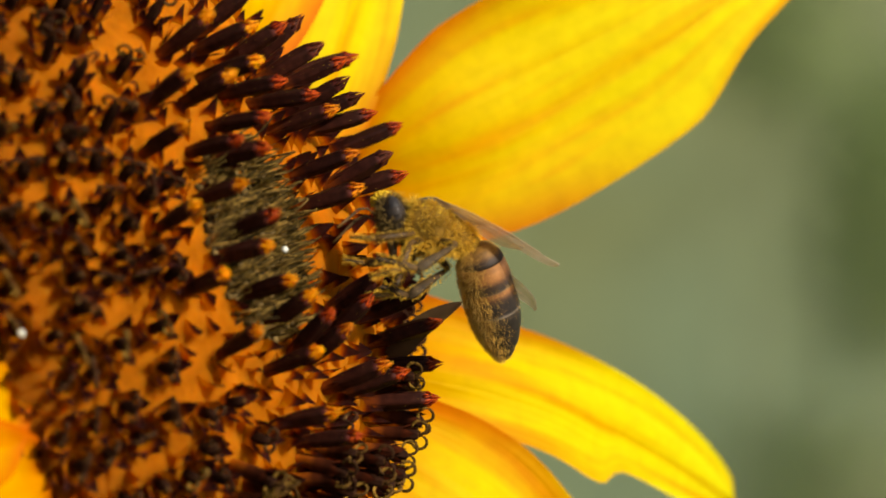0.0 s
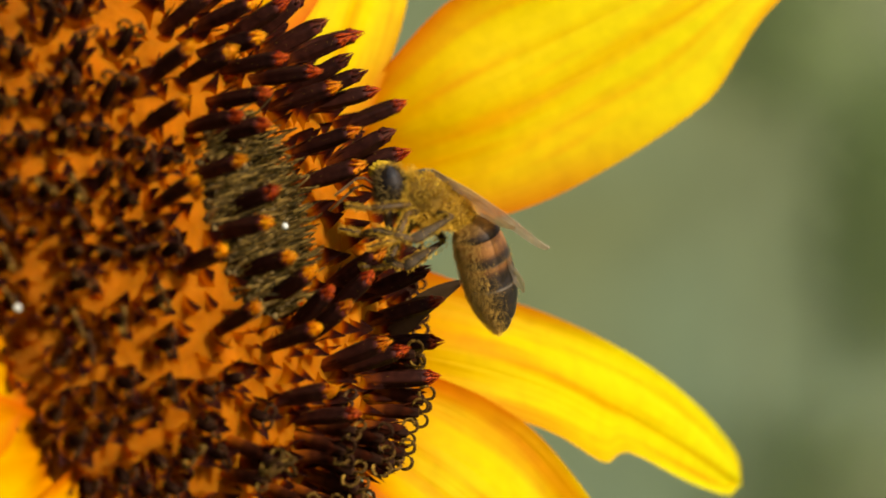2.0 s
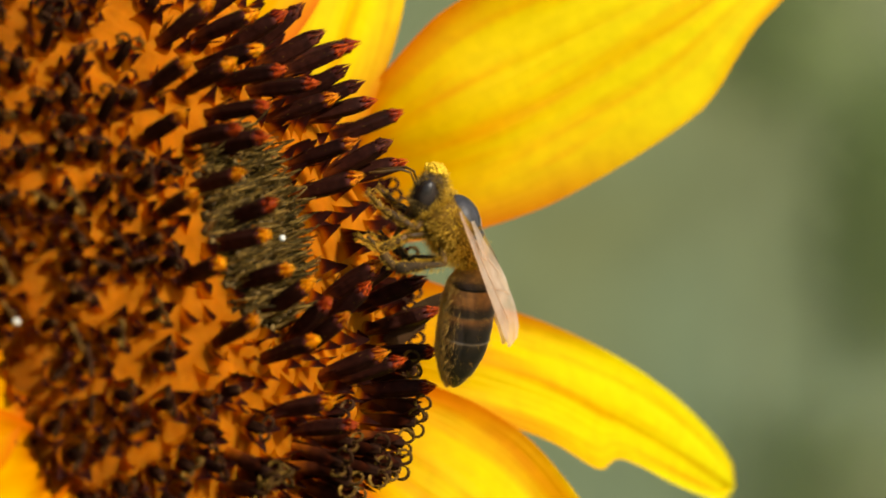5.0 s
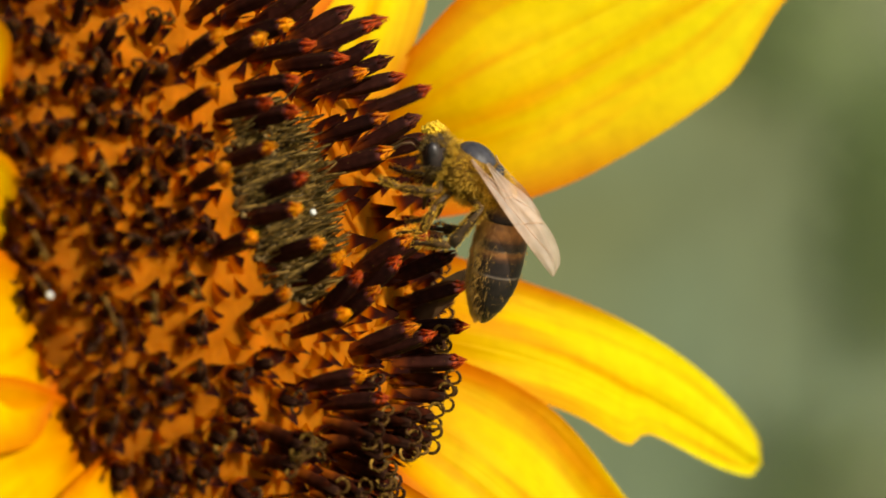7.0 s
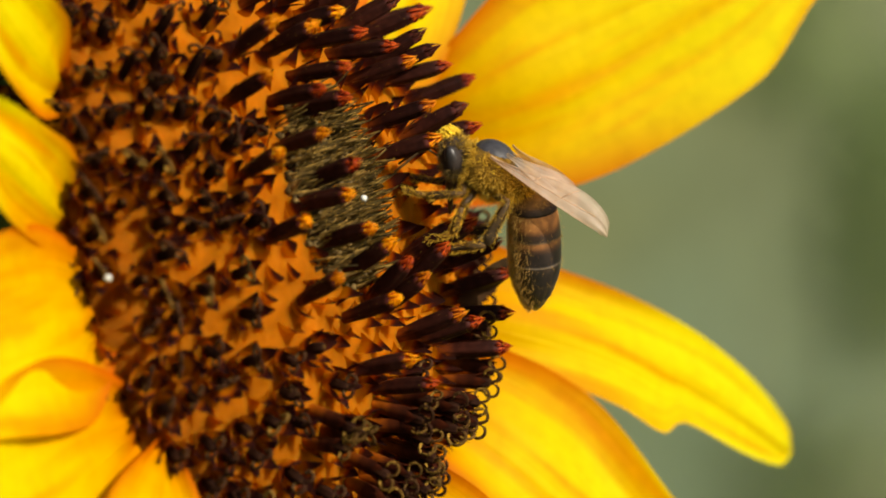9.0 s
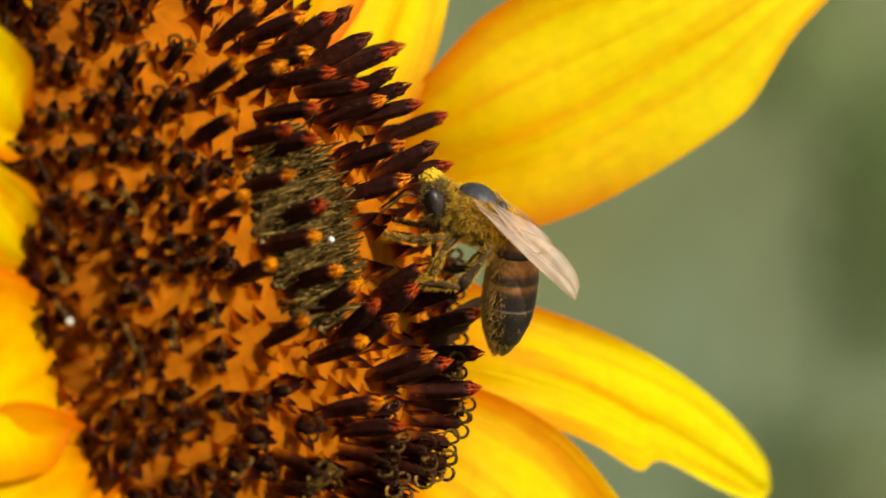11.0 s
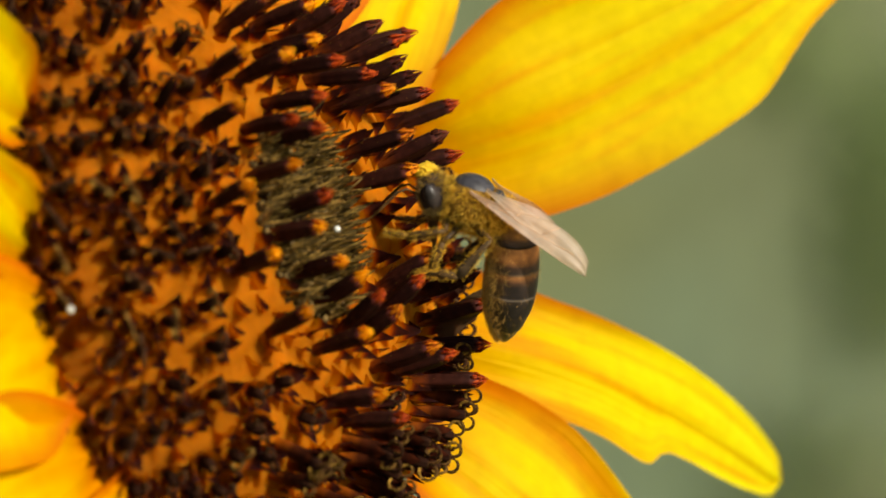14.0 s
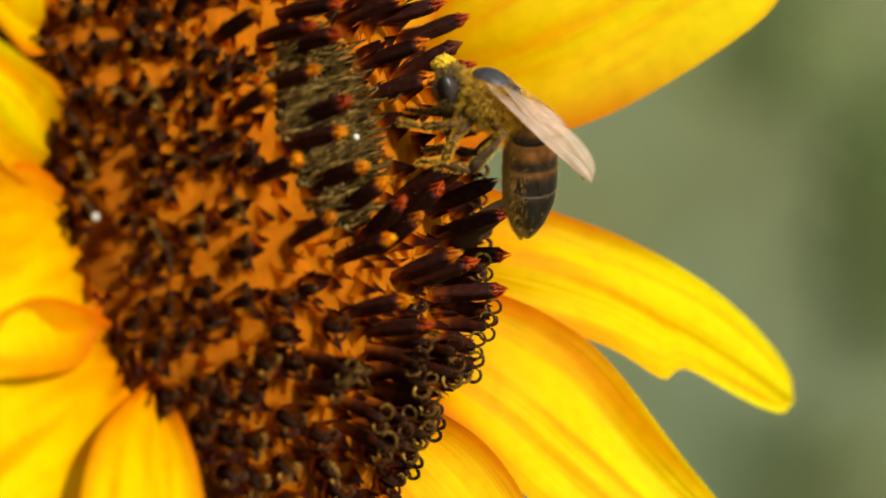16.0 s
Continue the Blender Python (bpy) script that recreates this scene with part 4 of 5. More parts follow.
def wing_material():
    m, nt, b = material("wing", 0.42, 0, 0.4)
    g = grain(nt, 500, 3)
    c = ramp(nt, g, [(0.3, (0.40, 0.30, 0.215)), (0.7, (0.62, 0.50, 0.39))])
    nt.links.new(c, b.inputs["Base Color"])
    bump(nt, b, g, 0.3, 0.0001)
    tr = nt.nodes.new("ShaderNodeBsdfTransparent")
    tr.inputs[0].default_value = (1.0, 0.86, 0.62, 1)
    tl = nt.nodes.new("ShaderNodeBsdfTranslucent")
    nt.links.new(c, tl.inputs[0])
    m1, m2 = nt.nodes.new("ShaderNodeMixShader"), nt.nodes.new("ShaderNodeMixShader")
    m1.inputs[0].default_value, m2.inputs[0].default_value = 0.40, 0.45
    nt.links.new(b.outputs[0], m1.inputs[1])
    nt.links.new(tl.outputs[0], m1.inputs[2])
    nt.links.new(m1.outputs[0], m2.inputs[1])
    nt.links.new(tr.outputs[0], m2.inputs[2])
    nt.links.new(m2.outputs[0], nt.nodes["Material Output"].inputs[0])
    return m


MAT["wing"] = wing_material()
MAT["vein"] = graded("wing_vein", [(0, (0.36, 0.21, 0.12)), (1, (0.42, 0.26, 0.15))], 1500, 0.3, 0.5, 0.4)

# the rows of the honeybee's walk: seconds; millimetres right, away and up of the flower's centre; degrees of heading (0 right, 90 up) and of roll
# (back towards the camera); degrees by which the abdomen and the wings hang below the body's line,
# and by which the abdomen swings away
BEE = [
    (0, 17.29, -2.89, 3.47, 159.4, -25, 40, 10, 42),
    (0.5, 16.86, -3.02, 3.62, 160.4, -25, 53, 14, 35),
    (1, 17.34, -2.86, 3.55, 160.3, -25, 52, 13, 39),
    (1.5, 17.01, -2.65, 3.62, 160.1, -25, 46, 15, 36),
    (2, 16.97, -2.64, 3.92, 158, -25, 37, 14, 43),
    (2.5, 16.54, -2.83, 4.19, 149.9, -22, 12, 8, 48),
    (3, 16.01, -2.94, 3.57, 142, -18, -20, -7, 35),
    (3.5, 16.48, -2.92, 3.99, 137.5, -15, -17, -5, 30),
    (3.8, 17.26, -2.92, 4.56, 137.7, -12, -3, 1, 35),
    (3.9, 17.99, -2.9, 3.07, 119.7, -5, 4, 7, 39),
    (4, 19.47, -2.88, 1.31, 103.8, 8, 9, 3, 25),
    (4.1, 19.7, -2.78, 1.88, 104, 8, 17, 1, 15),
    (4.2, 19.68, -2.67, 2.12, 104.3, 8, 21, 2, 15),
    (6.3, 18.05, -2.94, 4.09, 144.4, 16, 65, 13, 4),
    (6.5, 17.99, -2.88, 4.25, 145.4, 16, 64, 10, 8),
    (7, 18.22, -2.69, 4.83, 143.8, 16, 64, 16, 0),
    (7.5, 17.04, -2.63, 4.39, 155.4, 16, 68, 11, 0),
    (8, 16.7, -2.74, 4.56, 155.4, 16, 71, 8, 0),
    (8.5, 16.53, -2.88, 4.17, 154.4, 16, 68, 6, 7),
    (9, 16.18, -3, 4.09, 153, 16, 60, 4, 8),
    (9.5, 16.72, -3.08, 3.85, 146.7, 16, 60, 9, 10),
    (9.7, 17.41, -3.11, 4.13, 145.5, 16, 61, 14, 6),
    (11.8, 16.92, -2.68, 3.72, 158.7, 16, 72, 14, 3),
    (12, 16.69, -2.76, 3.72, 158.6, 16, 70, 13, 5),
    (12.5, 16.71, -2.78, 3.46, 159.3, 16, 71, 12, 0),
    (13, 16.49, -2.65, 3.52, 159.6, 16, 69, 10, 0),
    (13.5, 16.01, -2.69, 3.96, 160.1, 16, 69, 12, 4),
    (14, 16.41, -2.62, 3.89, 159.2, 16, 72, 11, 6),
    (14.5, 16.78, -2.54, 3.87, 158.9, 16, 75, 12, 3),
    (15, 16.87, -2.59, 3.63, 158.3, 16, 68, 11, 10),
    (15.5, 16.31, -2.86, 4.26, 156.5, 16, 63, 14, 11),
    (16, 16.36, -2.96, 4.83, 154.7, 16, 65, 15, 10),
]
# seconds, degrees by which the wings' front edges are turned down
FOLD = [(0, -8), (2, -8), (2.5, -20), (3, -38), (3.8, -42), (3.9, -34), (4.2, -28), (5.2, -40), (6.3, -48), (7.5, -55), (16, -55)]
# seconds, degrees by which the far wing is held above the near one
FAR_WING = [(0, -9), (3.8, -9), (4.2, -8), (16, -8)]
# seconds, degrees by which the hind and middle legs are swung forward
STRIDE = [(0, 32, 10), (3.8, 32, 10), (4.0, 36, 18), (4.3, 34, 16), (6.3, 6, 0), (9.7, 0, 0), (11.8, 16, 8), (16, 18, 10)]
HIP = Vector((-3.6, 0, -0.2))


def bee_place(t):
    x, y, z, heading, roll, bend, wing, swing = glide(BEE, t)
    h = radians(heading)
    fwd = Vector((math.cos(h), 0, math.sin(h)))
    up = Vector((math.sin(h), 0, -math.cos(h)))
    m = Matrix((fwd, up.cross(fwd), up)).transposed().to_4x4()
    return sway(t) @ Matrix.Translation((x * MM, y * MM, z * MM)) @ m @ pose(0, 0, 0, -roll, 0, 0), bend, wing, swing


def fur(rnd, count, c, r, length, mat, keep=lambda p: True, width=0.03):
    s = Shape()
    n = 0
    while n < count:
        w = Vector((rnd.gauss(0, 1), rnd.gauss(0, 1), rnd.gauss(0, 1))).normalized()
        p = Vector((c[0] + w.x * r[0], c[1] + w.y * r[1], c[2] + w.z * r[2]))
        n += 1
        if not keep(p):
            continue
        out = Vector((w.x / r[0], w.y / r[1], w.z / r[2])).normalized()
        d = out + Vector((rnd.gauss(0, 0.3), rnd.gauss(0, 0.3), rnd.gauss(0, 0.3)))
        hair(s, p - out * 0.05, d, length * rnd.uniform(0.35, 1.0) * (1.25 + 0.9 * noise.noise(p * 1.1)), width, 0.3, rnd)
    return s.mesh("fur", [mat])


def pollen_grains(rnd, count, c, r, keep=lambda p: True):
    s = Shape()
    for _ in range(count):
        w = Vector((rnd.gauss(0, 1), rnd.gauss(0, 1), rnd.gauss(0, 1))).normalized()
        p = Vector((c[0] + w.x * r[0] * 1.02, c[1] + w.y * r[1] * 1.02, c[2] + w.z * r[2] * 1.02))
        if keep(p):
            q = rnd.uniform(0.035, 0.075)
            ball(s, p, (q, q, q), 5, 4)
    return s.mesh("pollen", [MAT["pollen"]])


def build_leg(bee, side, joints, hind=False):
    hip = Vector((joints[0][0], joints[0][1] * side, joints[0][2]))
    pts = [Vector((x, y * side, z)) - hip for x, y, z in joints]
    s = Shape()
    a, b = pts[0], pts[1]
    loft(s, [a, a.lerp(b, 0.3), a.lerp(b, 0.7), b], [0.22, 0.30, 0.28, 0.17], 8)
    leg = part("leg", s.mesh("femur", [MAT["leg"]]), bee, "dark hairy leg dusted with pollen", at=Matrix.Translation(hip * MM))
    rnd = random.Random(int(hip.x * 10) + 50)
    s = Shape()
    a, b = pts[1], pts[2]
    wide = [0.16, 0.27, 0.44, 0.38] if hind else [0.2, 0.30, 0.34, 0.24]
    loft(s, [a, a.lerp(b, 0.35), a.lerp(b, 0.8), b], wide, 10, flat=0.45 if hind else 0.8, up=(0, 1, 0))
    part("tibia", s.mesh("tibia", [MAT["basket" if hind else "leg"]]), leg)
    s = Shape()
    a, b = pts[2], pts[3]
    bits = [a, a.lerp(b, 0.42), a.lerp(b, 0.48), a.lerp(b, 0.6), a.lerp(b, 0.66), a.lerp(b, 0.8), a.lerp(b, 0.86), b]
    rad = [0.26 if hind else 0.2, 0.42 if hind else 0.22, 0.16, 0.18, 0.12, 0.15, 0.10, 0.12]
    loft(s, bits, rad, 8, flat=0.7, up=(0, 1, 0))
    part("tarsus", s.mesh("tarsus", [MAT["basket" if hind else "leg"]]), leg)
    s = Shape()
    for a, b, rr in ((pts[0], pts[1], 0.3), (pts[1], pts[2], 0.5 if hind else 0.36), (pts[2], pts[3], 0.40 if hind else 0.22)):
        for _ in range(260):
            w = Vector((rnd.gauss(0, 1), rnd.gauss(0, 1), rnd.gauss(0, 1))).normalized()
            d = (b - a).normalized()
            w = (w - d * w.dot(d)).normalized()
            if hind:
                w = Vector((w.x, w.y * 0.35, w.z)).normalized()
            hair(s, a.lerp(b, rnd.random()) + w * rr * 0.7, w + d * 0.6, rnd.uniform(0.15, 0.42), 0.016, 0.3, rnd)
    part("leg_hair", s.mesh("leg_hair", [MAT["fuzz"]]), leg)
    return leg, hip


def wing_mesh(length, width, seed):
    """A membrane with a stiff front edge and veins, along -x from its hinge."""
    rnd = random.Random(seed)
    s = Shape()
    nu, nv = 26, 9
    pts, uvs, faces = [], [], []

    def at(u, v):
        front = 0.16 * width * math.sin(u * math.pi * 0.9)
        wide = width * (0.12 + 0.88 * math.sin(min(1, u / 0.68) * math.pi / 2) ** 1.5) * (math.sqrt(max(0, 1 - ((u - 0.68) / 0.32) ** 2)) * 0.93 + 0.07 if u > 0.68 else 1)
        y = front - wide * v
        z = 0.12 * math.sin(u * 7 + v * 3 + seed) * v + 0.22 * math.sin(u * math.pi) * (1 - v) + 0.07 * math.sin(v * 16 + u * 5)
        return Vector((-length * u, y, z))

    for i in range(nu + 1):
        for j in range(nv):
            pts.append(at(i / nu, j / (nv - 1)))
            uvs.append((j / (nv - 1), i / nu))
    for i in range(nu):
        for j in range(nv - 1):
            q = i * nv + j
            faces.append((q, q + 1, q + nv + 1, q + nv))
    s.add(pts, uvs, faces)
    veins = Shape()
    lines = [[(0, 0), (0.3, 0.0), (0.6, 0.0), (0.85, 0.02)], [(0, 0.15), (0.3, 0.16), (0.62, 0.08), (0.8, 0.05)], [(0.05, 0.4), (0.3, 0.42), (0.55, 0.36), (0.85, 0.5)],
             [(0.05, 0.6), (0.3, 0.75), (0.5, 0.95)], [(0.35, 0.42), (0.38, 0.75)], [(0.55, 0.12), (0.58, 0.36)], [(0.58, 0.36), (0.62, 0.7), (0.66, 0.95)], [(0.7, 0.08), (0.72, 0.42)]]
    for ln in lines:
        loft(veins, [at(u, v) + Vector((0, 0, 0.02)) for u, v in ln], [0.025] * len(ln), 5)
    return s.mesh("wing", [MAT["wing"]]), veins.mesh("vein", [MAT["vein"]])


def build_bee():
    rnd = random.Random(21)
    bee = tagged(new("honeybee"), "honeybee dusted with golden pollen, feeding on the sunflower's disc", "bee")
    # thorax: dark shell, bald shiny back, and a thick coat of hair
    s = Shape()
    ball(s, (0, 0, -0.15), (2.35, 2.1, 2.05), 24, 18)
    loft(s, [(-1.0, 0, 0.0), (-1.8, 0, -0.1), (-2.7, 0, -0.2), (-3.8, 0, -0.2)], [1.7, 1.5, 1.05, 0.5], 20)
    thorax = part("thorax", s.mesh("thorax", [MAT["under"]]), bee)
    s = Shape()
    ball(s, (0.1, 0, 0.66), (1.8, 1.6, 1.45), 24, 16)
    ball(s, (-1.65, 0, 0.95), (0.62, 1.1, 0.72), 18, 12)
    part("bald_back", s.mesh("bald_back", [MAT["scutum"]]), thorax, "smooth grey bald back")
    bald = lambda p: not (p.z > 0.95 and -1.9 < p.x < 1.6 and abs(p.y) < 1.5)
    tufts = lambda p: bald(p) and noise.noise(p * 1.7 + Vector((3, 1, 7))) > -0.08
    part("fur", fur(rnd, 11000, (0, 0, -0.15), (2.3, 2.05, 2.0), 0.62, MAT["fuzz"], tufts, width=0.02), thorax, "golden hair")
    part("fur", fur(rnd, 2600, (-2.2, 0, -0.15), (1.35, 1.4, 1.3), 0.6, MAT["fuzz"], lambda p: p.x < -1.6, width=0.02), thorax, "golden hair")
    part("pollen", pollen_grains(rnd, 500, (0, 0, 0), (2.3, 2.0, 1.9), bald), thorax, "yellow pollen grains")
    # head, hung from the neck
    s = Shape()
    ball(s, (0, 0, 0), (0.95, 1.75, 1.55), 22, 16)
    head = part("head", s.mesh("head", [MAT["shell"]]), bee, at=pose(2.75 * MM, 0, -0.45 * MM, 0, 38, 0) @ Matrix.Scale(1.1, 4))
    for sd in (1, -1):
        s = Shape()
        ball(s, (0.0, 1.36 * sd, 0.15), (0.48, 0.38, 0.90), 18, 14)
        part("eye", s.mesh("eye", [MAT["eye"]]), head, "large dark glossy compound eye")
        s = Shape()
        p0 = Vector((0.85, 0.35 * sd, 0.15))
        loft(s, [p0, p0 + Vector((0.7, 0.25 * sd, 0.75)), p0 + Vector((1.3, 0.5 * sd, 0.75)), p0 + Vector((2.5, 0.75 * sd, 0.1)), p0 + Vector((3.2, 0.9 * sd, -0.25))], [0.07, 0.08, 0.10, 0.10, 0.08], 7)
        part("antenna", s.mesh("antenna", [MAT["leg"]]), head, "thin elbowed antenna")
    s = Shape()
    loft(s, [(0.35, 0, -1.1), (0.7, 0, -2.0), (0.9, 0, -2.9), (1.1, 0, -3.8)], [0.5, 0.34, 0.2, 0.1], 8)
    part("proboscis", s.mesh("proboscis", [MAT["leg"]]), head, "brown proboscis in a floret")
    part("fur", fur(rnd, 3200, (0, 0, 0), (0.97, 1.72, 1.55), 0.42, MAT["face_hair"], lambda p: abs(p.y) < 1.3 or p.z < -0.5 or abs(p.x) > 0.6, width=0.018), head, "brown-grey hair")
    part("fur", fur(rnd, 1500, (-0.1, 0, 0), (0.97, 1.72, 1.6), 0.5, MAT["fuzz"], lambda p: p.x < 0.35 and p.z > 0.3 and abs(p.y) < 1.3, width=0.018), head, "golden hair on the crown")
    s = Shape()
    for _ in range(700):
        q = rnd.uniform(0.05, 0.12)
        w = Vector((rnd.gauss(0, 1), rnd.gauss(0, 1), abs(rnd.gauss(0, 1)))).normalized() * rnd.uniform(0.7, 1.1) * (1 + 0.25 * noise.noise((len(s.v) * 0.01, 0, 0)))
        ball(s, (0.15 + 0.70 * w.x, -0.30 + 0.85 * w.y, 1.46 + 0.52 * w.z), (q, q, q), 5, 4)
    part("pollen", s.mesh("pollen", [MAT["pollen"]]), head, "clump of yellow pollen on the crown")
    # abdomen: six overlapping plates, amber bands in front and dark ones behind
    prof = [(0.0, 0.7), (0.5, 1.35), (1.4, 1.80), (2.8, 1.97), (4.3, 2.02), (5.9, 1.92), (7.3, 1.52), (8.4, 0.98), (9.1, 0.50), (9.4, 0.14)]

    def radius(x):
        for (x0, r0), (x1, r1) in zip(prof, prof[1:]):
            if x <= x1:
                u = (x - x0) / (x1 - x0)
                return r0 + (r1 - r0) * (u * (2 - u) if r1 > r0 else u * u * 0.3 + u * 0.7)
        return 0.1

    cuts = [0.0, 1.05, 3.1, 5.1, 6.6, 7.9, 9.4]
    abdomen = None
    sag = lambda x: -0.006 * x * x
    for k in range(6):
        a, b = cuts[k], cuts[k + 1] + (0.28 if k < 5 else 0)
        s = Shape()
        n = 9
        xs = [a + (b - a) * i / n for i in range(n + 1)]
        grow = 0.05 if k < 5 else 0.0
        rad = [radius(x) + grow * (i / n) for i, x in enumerate(xs)]
        loft(s, [(-x, 0, sag(x)) for x in xs], rad, 28, flat=0.94, closed=k in (0, 5), up=(0, 0, 1))
        me = s.mesh("plate", [MAT[("collar", "amber", "half", "black", "black", "black")[k]]])
        if abdomen is None:
            abdomen = part("abdomen", me, bee, "amber and black banded abdomen", at=Matrix.Translation(HIP * MM))
        else:
            part("plate", me, abdomen)
    s = Shape()
    for _ in range(12000):
        x = rnd.uniform(0.1, 9.2)
        q = rnd.gauss(-math.pi / 2, 0.75) if rnd.random() < 0.6 else rnd.uniform(0, 6.28)
        rr = radius(x)
        # hair stands thick on the belly and in pale fringes behind each plate
        edge = min(abs(x - c - 0.30) for c in cuts[1:6])
        bare = min(1, max(0, (math.sin(q) + 0.85) / 0.9)) if x > 0.8 else 0
        if rnd.random() < 0.93 * bare - (0.25 if edge < 0.16 else 0):
            continue
        out = Vector((0, math.cos(q), math.sin(q)))
        hair(s, Vector((-x, 0, sag(x))) + out * rr * 0.97, out * 0.7 + Vector((-0.8, 0, 0)) + Vector((rnd.gauss(0, .2), rnd.gauss(0, .2), rnd.gauss(0, .2))), rnd.uniform(0.2, 0.5), 0.011, 0.3, rnd)
    part("fur", s.mesh("fur", [MAT["belly_hair"]]), abdomen, "pale golden hair fringes")
    s = Shape()
    for _ in range(700):
        x = 9.2 - 7.0 * rnd.random() ** 1.5
        q = rnd.gauss(-1.5, 0.8) if rnd.random() < 0.7 else rnd.uniform(0, 6.28)
        rr = radius(x)
        if noise.noise((x * 1.2, q * 1.2, 4)) < -0.15:
            continue
        z = rnd.uniform(0.012, 0.030)
        ball(s, (-x, rr * 1.03 * math.cos(q), sag(x) + rr * 0.98 * math.sin(q)), (z, z, z), 5, 4)
    part("pollen", s.mesh("pollen", [MAT["pollen_dust"]]), abdomen, "yellow pollen grains")
    # legs
    legs = []
    for sd in (1, -1):
        build_leg(bee, sd, [(1.3, 0.9, -1.6), (0.9, 2.2, -2.1), (3.3, 2.3, -3.5), (5.1, 2.0, -4.0)])
        legs.append((build_leg(bee, sd, [(0.2, 1.1, -1.8), (0.6, 2.4, -3.0), (0.3, 2.4, -5.2), (1.8, 1.8, -6.6)]), 1))
        legs.append((build_leg(bee, sd, [(-1.2, 1.2, -1.4), (-2.3, 2.2, -1.05), (-2.2, 2.5, -4.7), (0.3, 2.2, -6.5)], True), 0))
    # two pairs of wings
    wings = []
    for sd in (1, -1):
        me, veins = wing_mesh(10.4, 2.15, 1)
        hind, hv = wing_mesh(6.6, 2.0, 4)
        w = part("forewing", me, bee, "clear brownish veined wing", at=pose(0.4 * MM, 2.1 * sd * MM, 1.25 * MM))
        part("vein", veins, w)
        part("hindwing", hind, w, at=pose(-0.9 * MM, -0.9 * MM, -0.12 * MM, 0, 0, -6))
        wings.append((w, sd))
    return bee, abdomen, legs, wings


# ---- the field behind ----
def leaf_stuff(name, count, centre, half, size, mat, seed, label):
    """A shrub: stems from the ground, and a crown of many small folded leaves."""
    rnd = random.Random(seed)
    s = Shape()
    c = Vector(centre) * 1000
    for _ in range(count):
        w = Vector((rnd.gauss(0, 0.55), rnd.gauss(0, 0.5), rnd.uniform(-1, 1)))
        p = c + Vector((w.x * half[0], w.y * half[1], w.z * half[2])) * 1000 * (0.85 + 0.3 * noise.noise(w * 2.3))
        d = Vector((rnd.gauss(0, 1), rnd.gauss(0, 1), rnd.gauss(0.2, 0.8))).normalized()
        e = d.orthogonal().normalized()
        e.rotate(Matrix.Rotation(rnd.uniform(0, 6.28), 3, d))
        up = d.cross(e)
        ln = size * 1000 * rnd.uniform(0.6, 1.3)
        wd = ln * 0.26
        s.add([p, p + d * ln * 0.45 + e * wd + up * wd * 0.4, p + d * ln * 0.5, p + d * ln * 0.45 - e * wd + up * wd * 0.4, p + d * ln],
              [(0.5, 0), (1, 0.45), (0.5, 0.5), (0, 0.45), (0.5, 1)], [(0, 1, 2), (0, 2, 3), (1, 4, 2), (2, 4, 3)])
    thing = tagged(new(name), label, "shrub")
    thing.location = (centre[0], centre[1], 0)
    crown = part("crown", s.mesh("crown", [mat]), thing)
    crown.matrix_basis = Matrix.Translation((-centre[0], -centre[1], 0))
    s = Shape()
    for k in range(5):
        q = 2 * math.pi * k / 5
        top = Vector((half[0] * 600 * math.cos(q), half[1] * 600 * math.sin(q), centre[2] * 1000 + half[2] * 300))
        loft(s, [(20 * math.cos(q), 20 * math.sin(q), -20), (top * 0.4)[:], top[:]], [6, 4, 1.5], 8)
    part("trunk", s.mesh("trunk", [MAT["bark"]]), thing)
    return thing


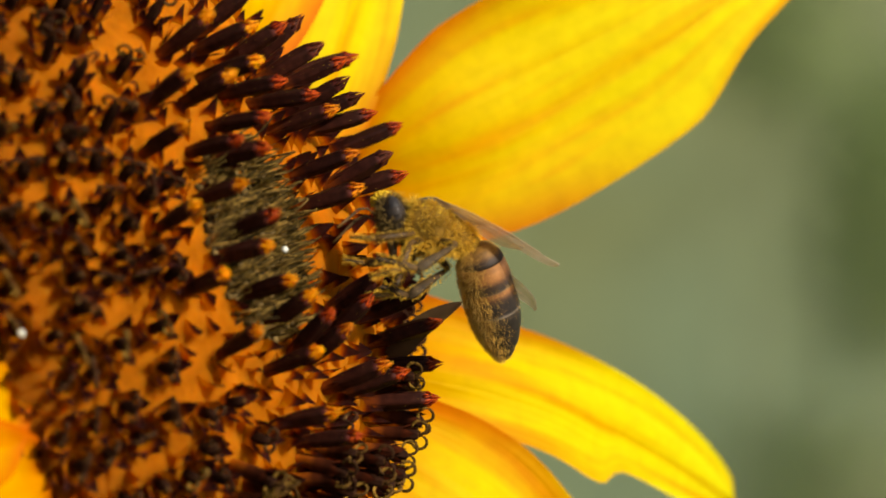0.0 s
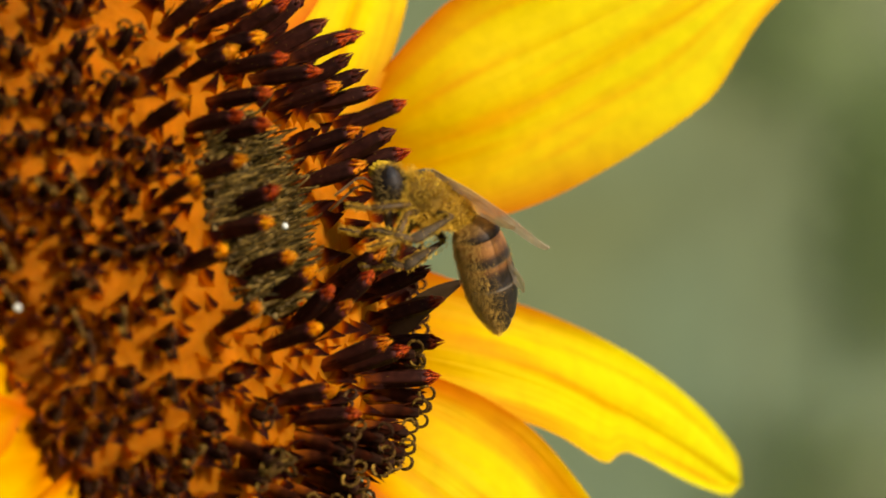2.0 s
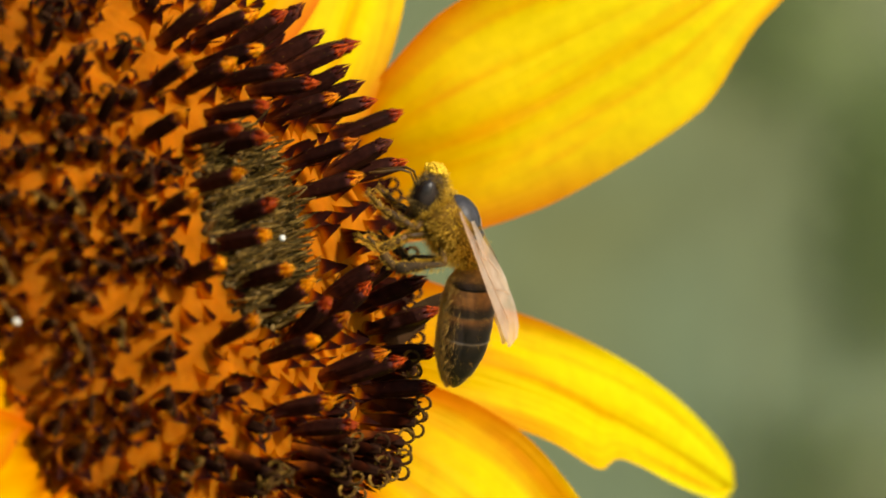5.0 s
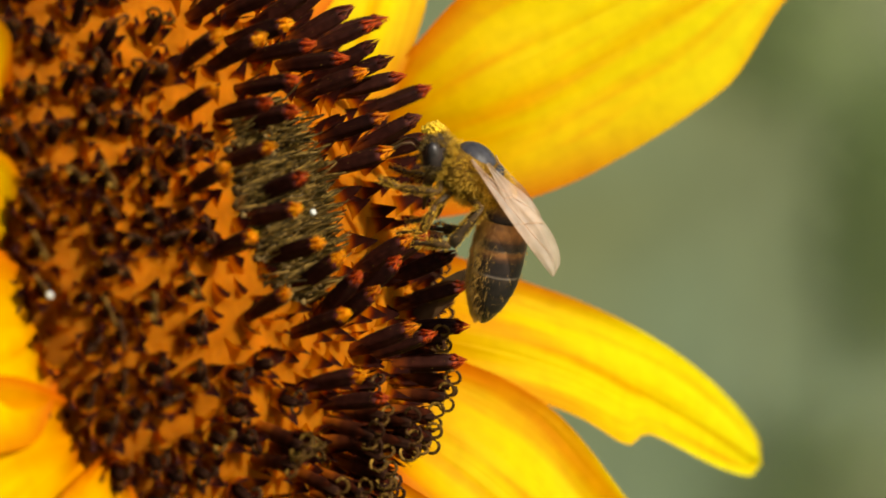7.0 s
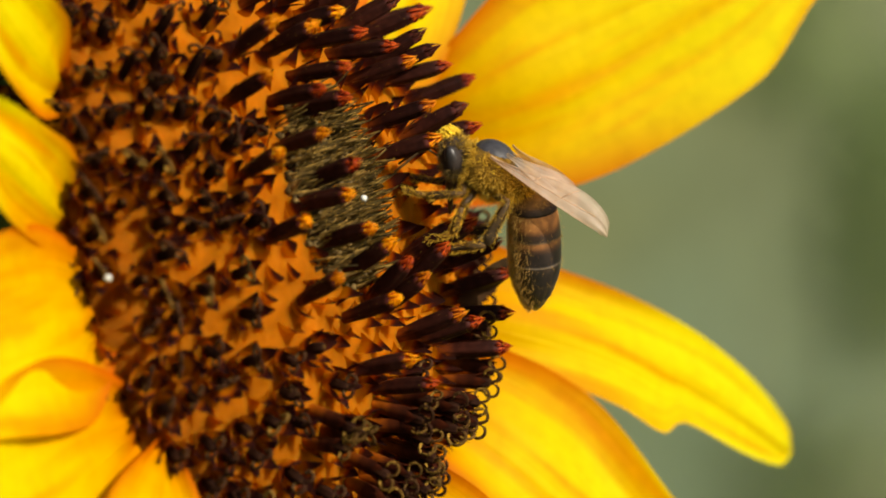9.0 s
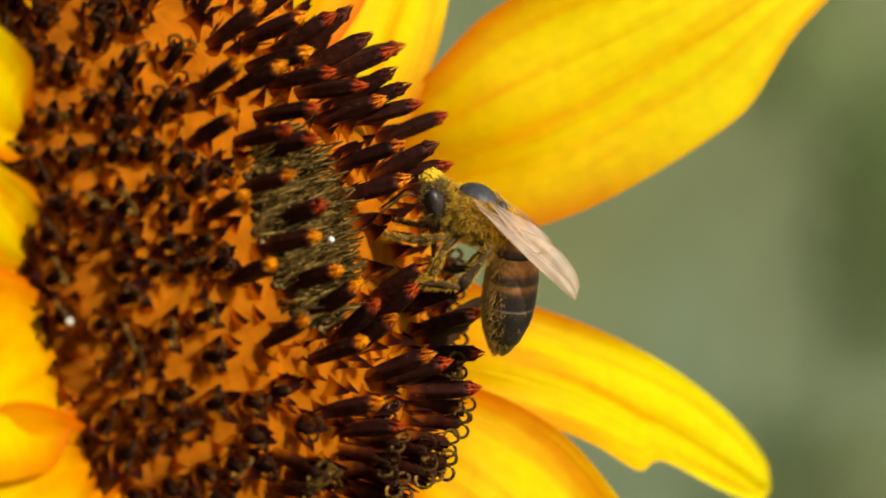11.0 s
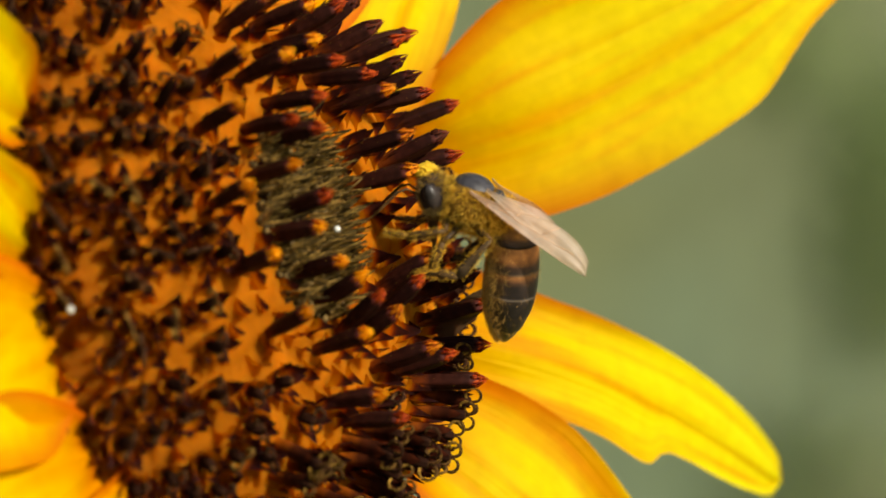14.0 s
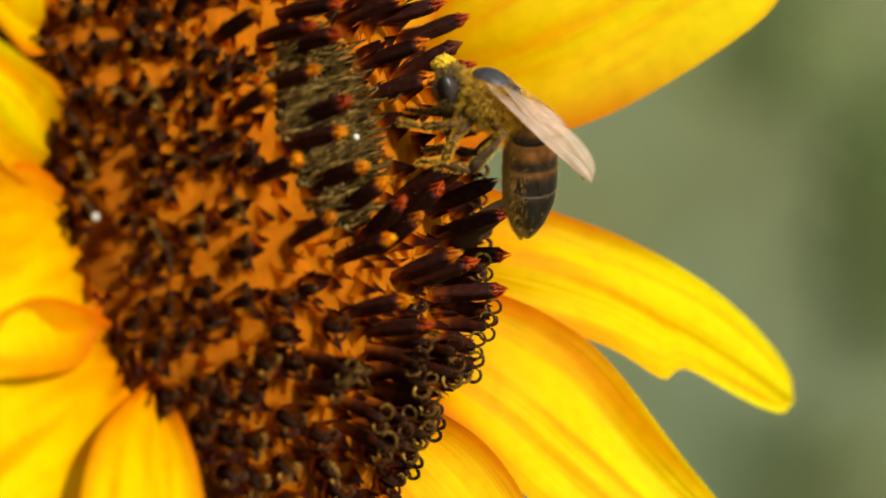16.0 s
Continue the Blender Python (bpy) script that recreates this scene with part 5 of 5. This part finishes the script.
def build_field():
    MAT["leaf_dark"] = graded("dark_leaf", [(0, (0.14, 0.19, 0.07)), (1, (0.17, 0.22, 0.08))], 8, 0.15, 0.8, 0.05, 0.4)
    MAT["bark"] = graded("bark", [(0, (0.09, 0.10, 0.05)), (1, (0.11, 0.12, 0.06))], 30, 0.5, 0.8, 0.2)
    m, nt, b = material("meadow", 0.9, 0, 0.2)
    g1, g2 = grain(nt, 14, 6), grain(nt, 2.2, 2)
    c = mixed(nt, 0.5, ramp(nt, g1, [(0.3, (0.050, 0.064, 0.026)), (0.7, (0.114, 0.135, 0.062))]), ramp(nt, g2, [(0.35, (0.108, 0.110, 0.040)), (0.65, (0.106, 0.142, 0.088))]))
    nt.links.new(c, b.inputs["Base Color"])
    bump(nt, b, g1, 0.8, 0.05)
    # one sheet: flat by the flower, a sunny grass bank behind it, then level to the horizon
    xs = [-1500, -400, -100, -30, -12] + [-8 + 0.5 * i for i in range(33)] + [12, 30, 100, 400, 1500]
    ys = [-1500, -300, -60, -15, -4, 0, 2, 3.5, 4.5] + [5 + 0.25 * i for i in range(21)] + [11, 14, 25, 80, 400, 1500]
    pts, faces = [], []
    for y in ys:
        u = min(1, max(0, (y - 4.5) / 5.5))
        for x in xs:
            h = 4.2 * u * u * (3 - 2 * u)
            lump = 0.16 * noise.noise((x * 0.8, y * 0.8, 0)) if 4 < y < 12 and abs(x) < 9 else 0
            pts.append((x, y, h + lump))
    w = len(xs)
    for a in range(len(ys) - 1):
        for e in range(w - 1):
            faces.append((a * w + e, a * w + e + 1, a * w + w + e + 1, a * w + w + e))
    me = bpy.data.meshes.new("ground")
    me.from_pydata(pts, [], faces)
    me.polygons.foreach_set("use_smooth", np.full(len(faces), True))
    me.materials.append(m)
    tagged(new("ground", me), "green meadow with a sunlit grass bank behind", "ground", kind="structure")
    leaf_stuff("shrub", 850, (0.345, 4.0, 1.33), (0.060, 0.10, 0.13), 0.022, MAT["leaf_dark"], 3, "slim dark green shrub in front of the bank")
    leaf_stuff("shrub", 320, (0.275, 4.3, 1.48), (0.065, 0.10, 0.06), 0.022, MAT["leaf_dark"], 5, "thin tall dark green shrub at the foot of the bank")
    leaf_stuff("shrub", 420, (0.30, 4.2, 1.10), (0.12, 0.10, 0.07), 0.022, MAT["leaf_dark"], 9, "low dark green shrub with an open crown")


build_field()
sunflower = build_sunflower()
honeybee, abdomen, legs, wings = build_bee()


def motions():
    steps = [i / 10 for i in range(161)]
    walk(sunflower, [(t, sway(t) @ TURN.to_4x4()) for t in steps])
    bee_rows, belly, left, right = [], [], [], []
    for t in steps:
        m, bend, wing, swing = bee_place(t)
        fold = glide(FOLD, t)[0]
        far = glide(FAR_WING, t)[0]
        bee_rows.append((t, m))
        belly.append((t, Matrix.Translation(HIP * MM) @ pose(0, 0, 0, 0, -bend, 0) @ pose(0, 0, 0, 0, 0, swing)))
        for rows, sd in ((left, 1), (right, -1)):
            at = Vector((0.4, 2.1 * sd, 1.25)) * MM
            rows.append((t, Matrix.Translation(at) @ pose(0, 0, 0, 0, -wing + far * (0 if sd > 0 else 1), 0) @ pose(0, 0, 0, (fold if sd > 0 else 180 - fold), 0, 0) @ pose(0, 0, 0, 0, 0, -3)))
    walk(honeybee, bee_rows)
    walk(abdomen, belly)
    for (leg, hip), k in legs:
        walk(leg, [(t, Matrix.Translation(hip * MM) @ pose(0, 0, 0, 0, -glide(STRIDE, t)[k], 0)) for t in steps[::2]])
    walk(wings[0][0], left)
    walk(wings[1][0], right)


motions()
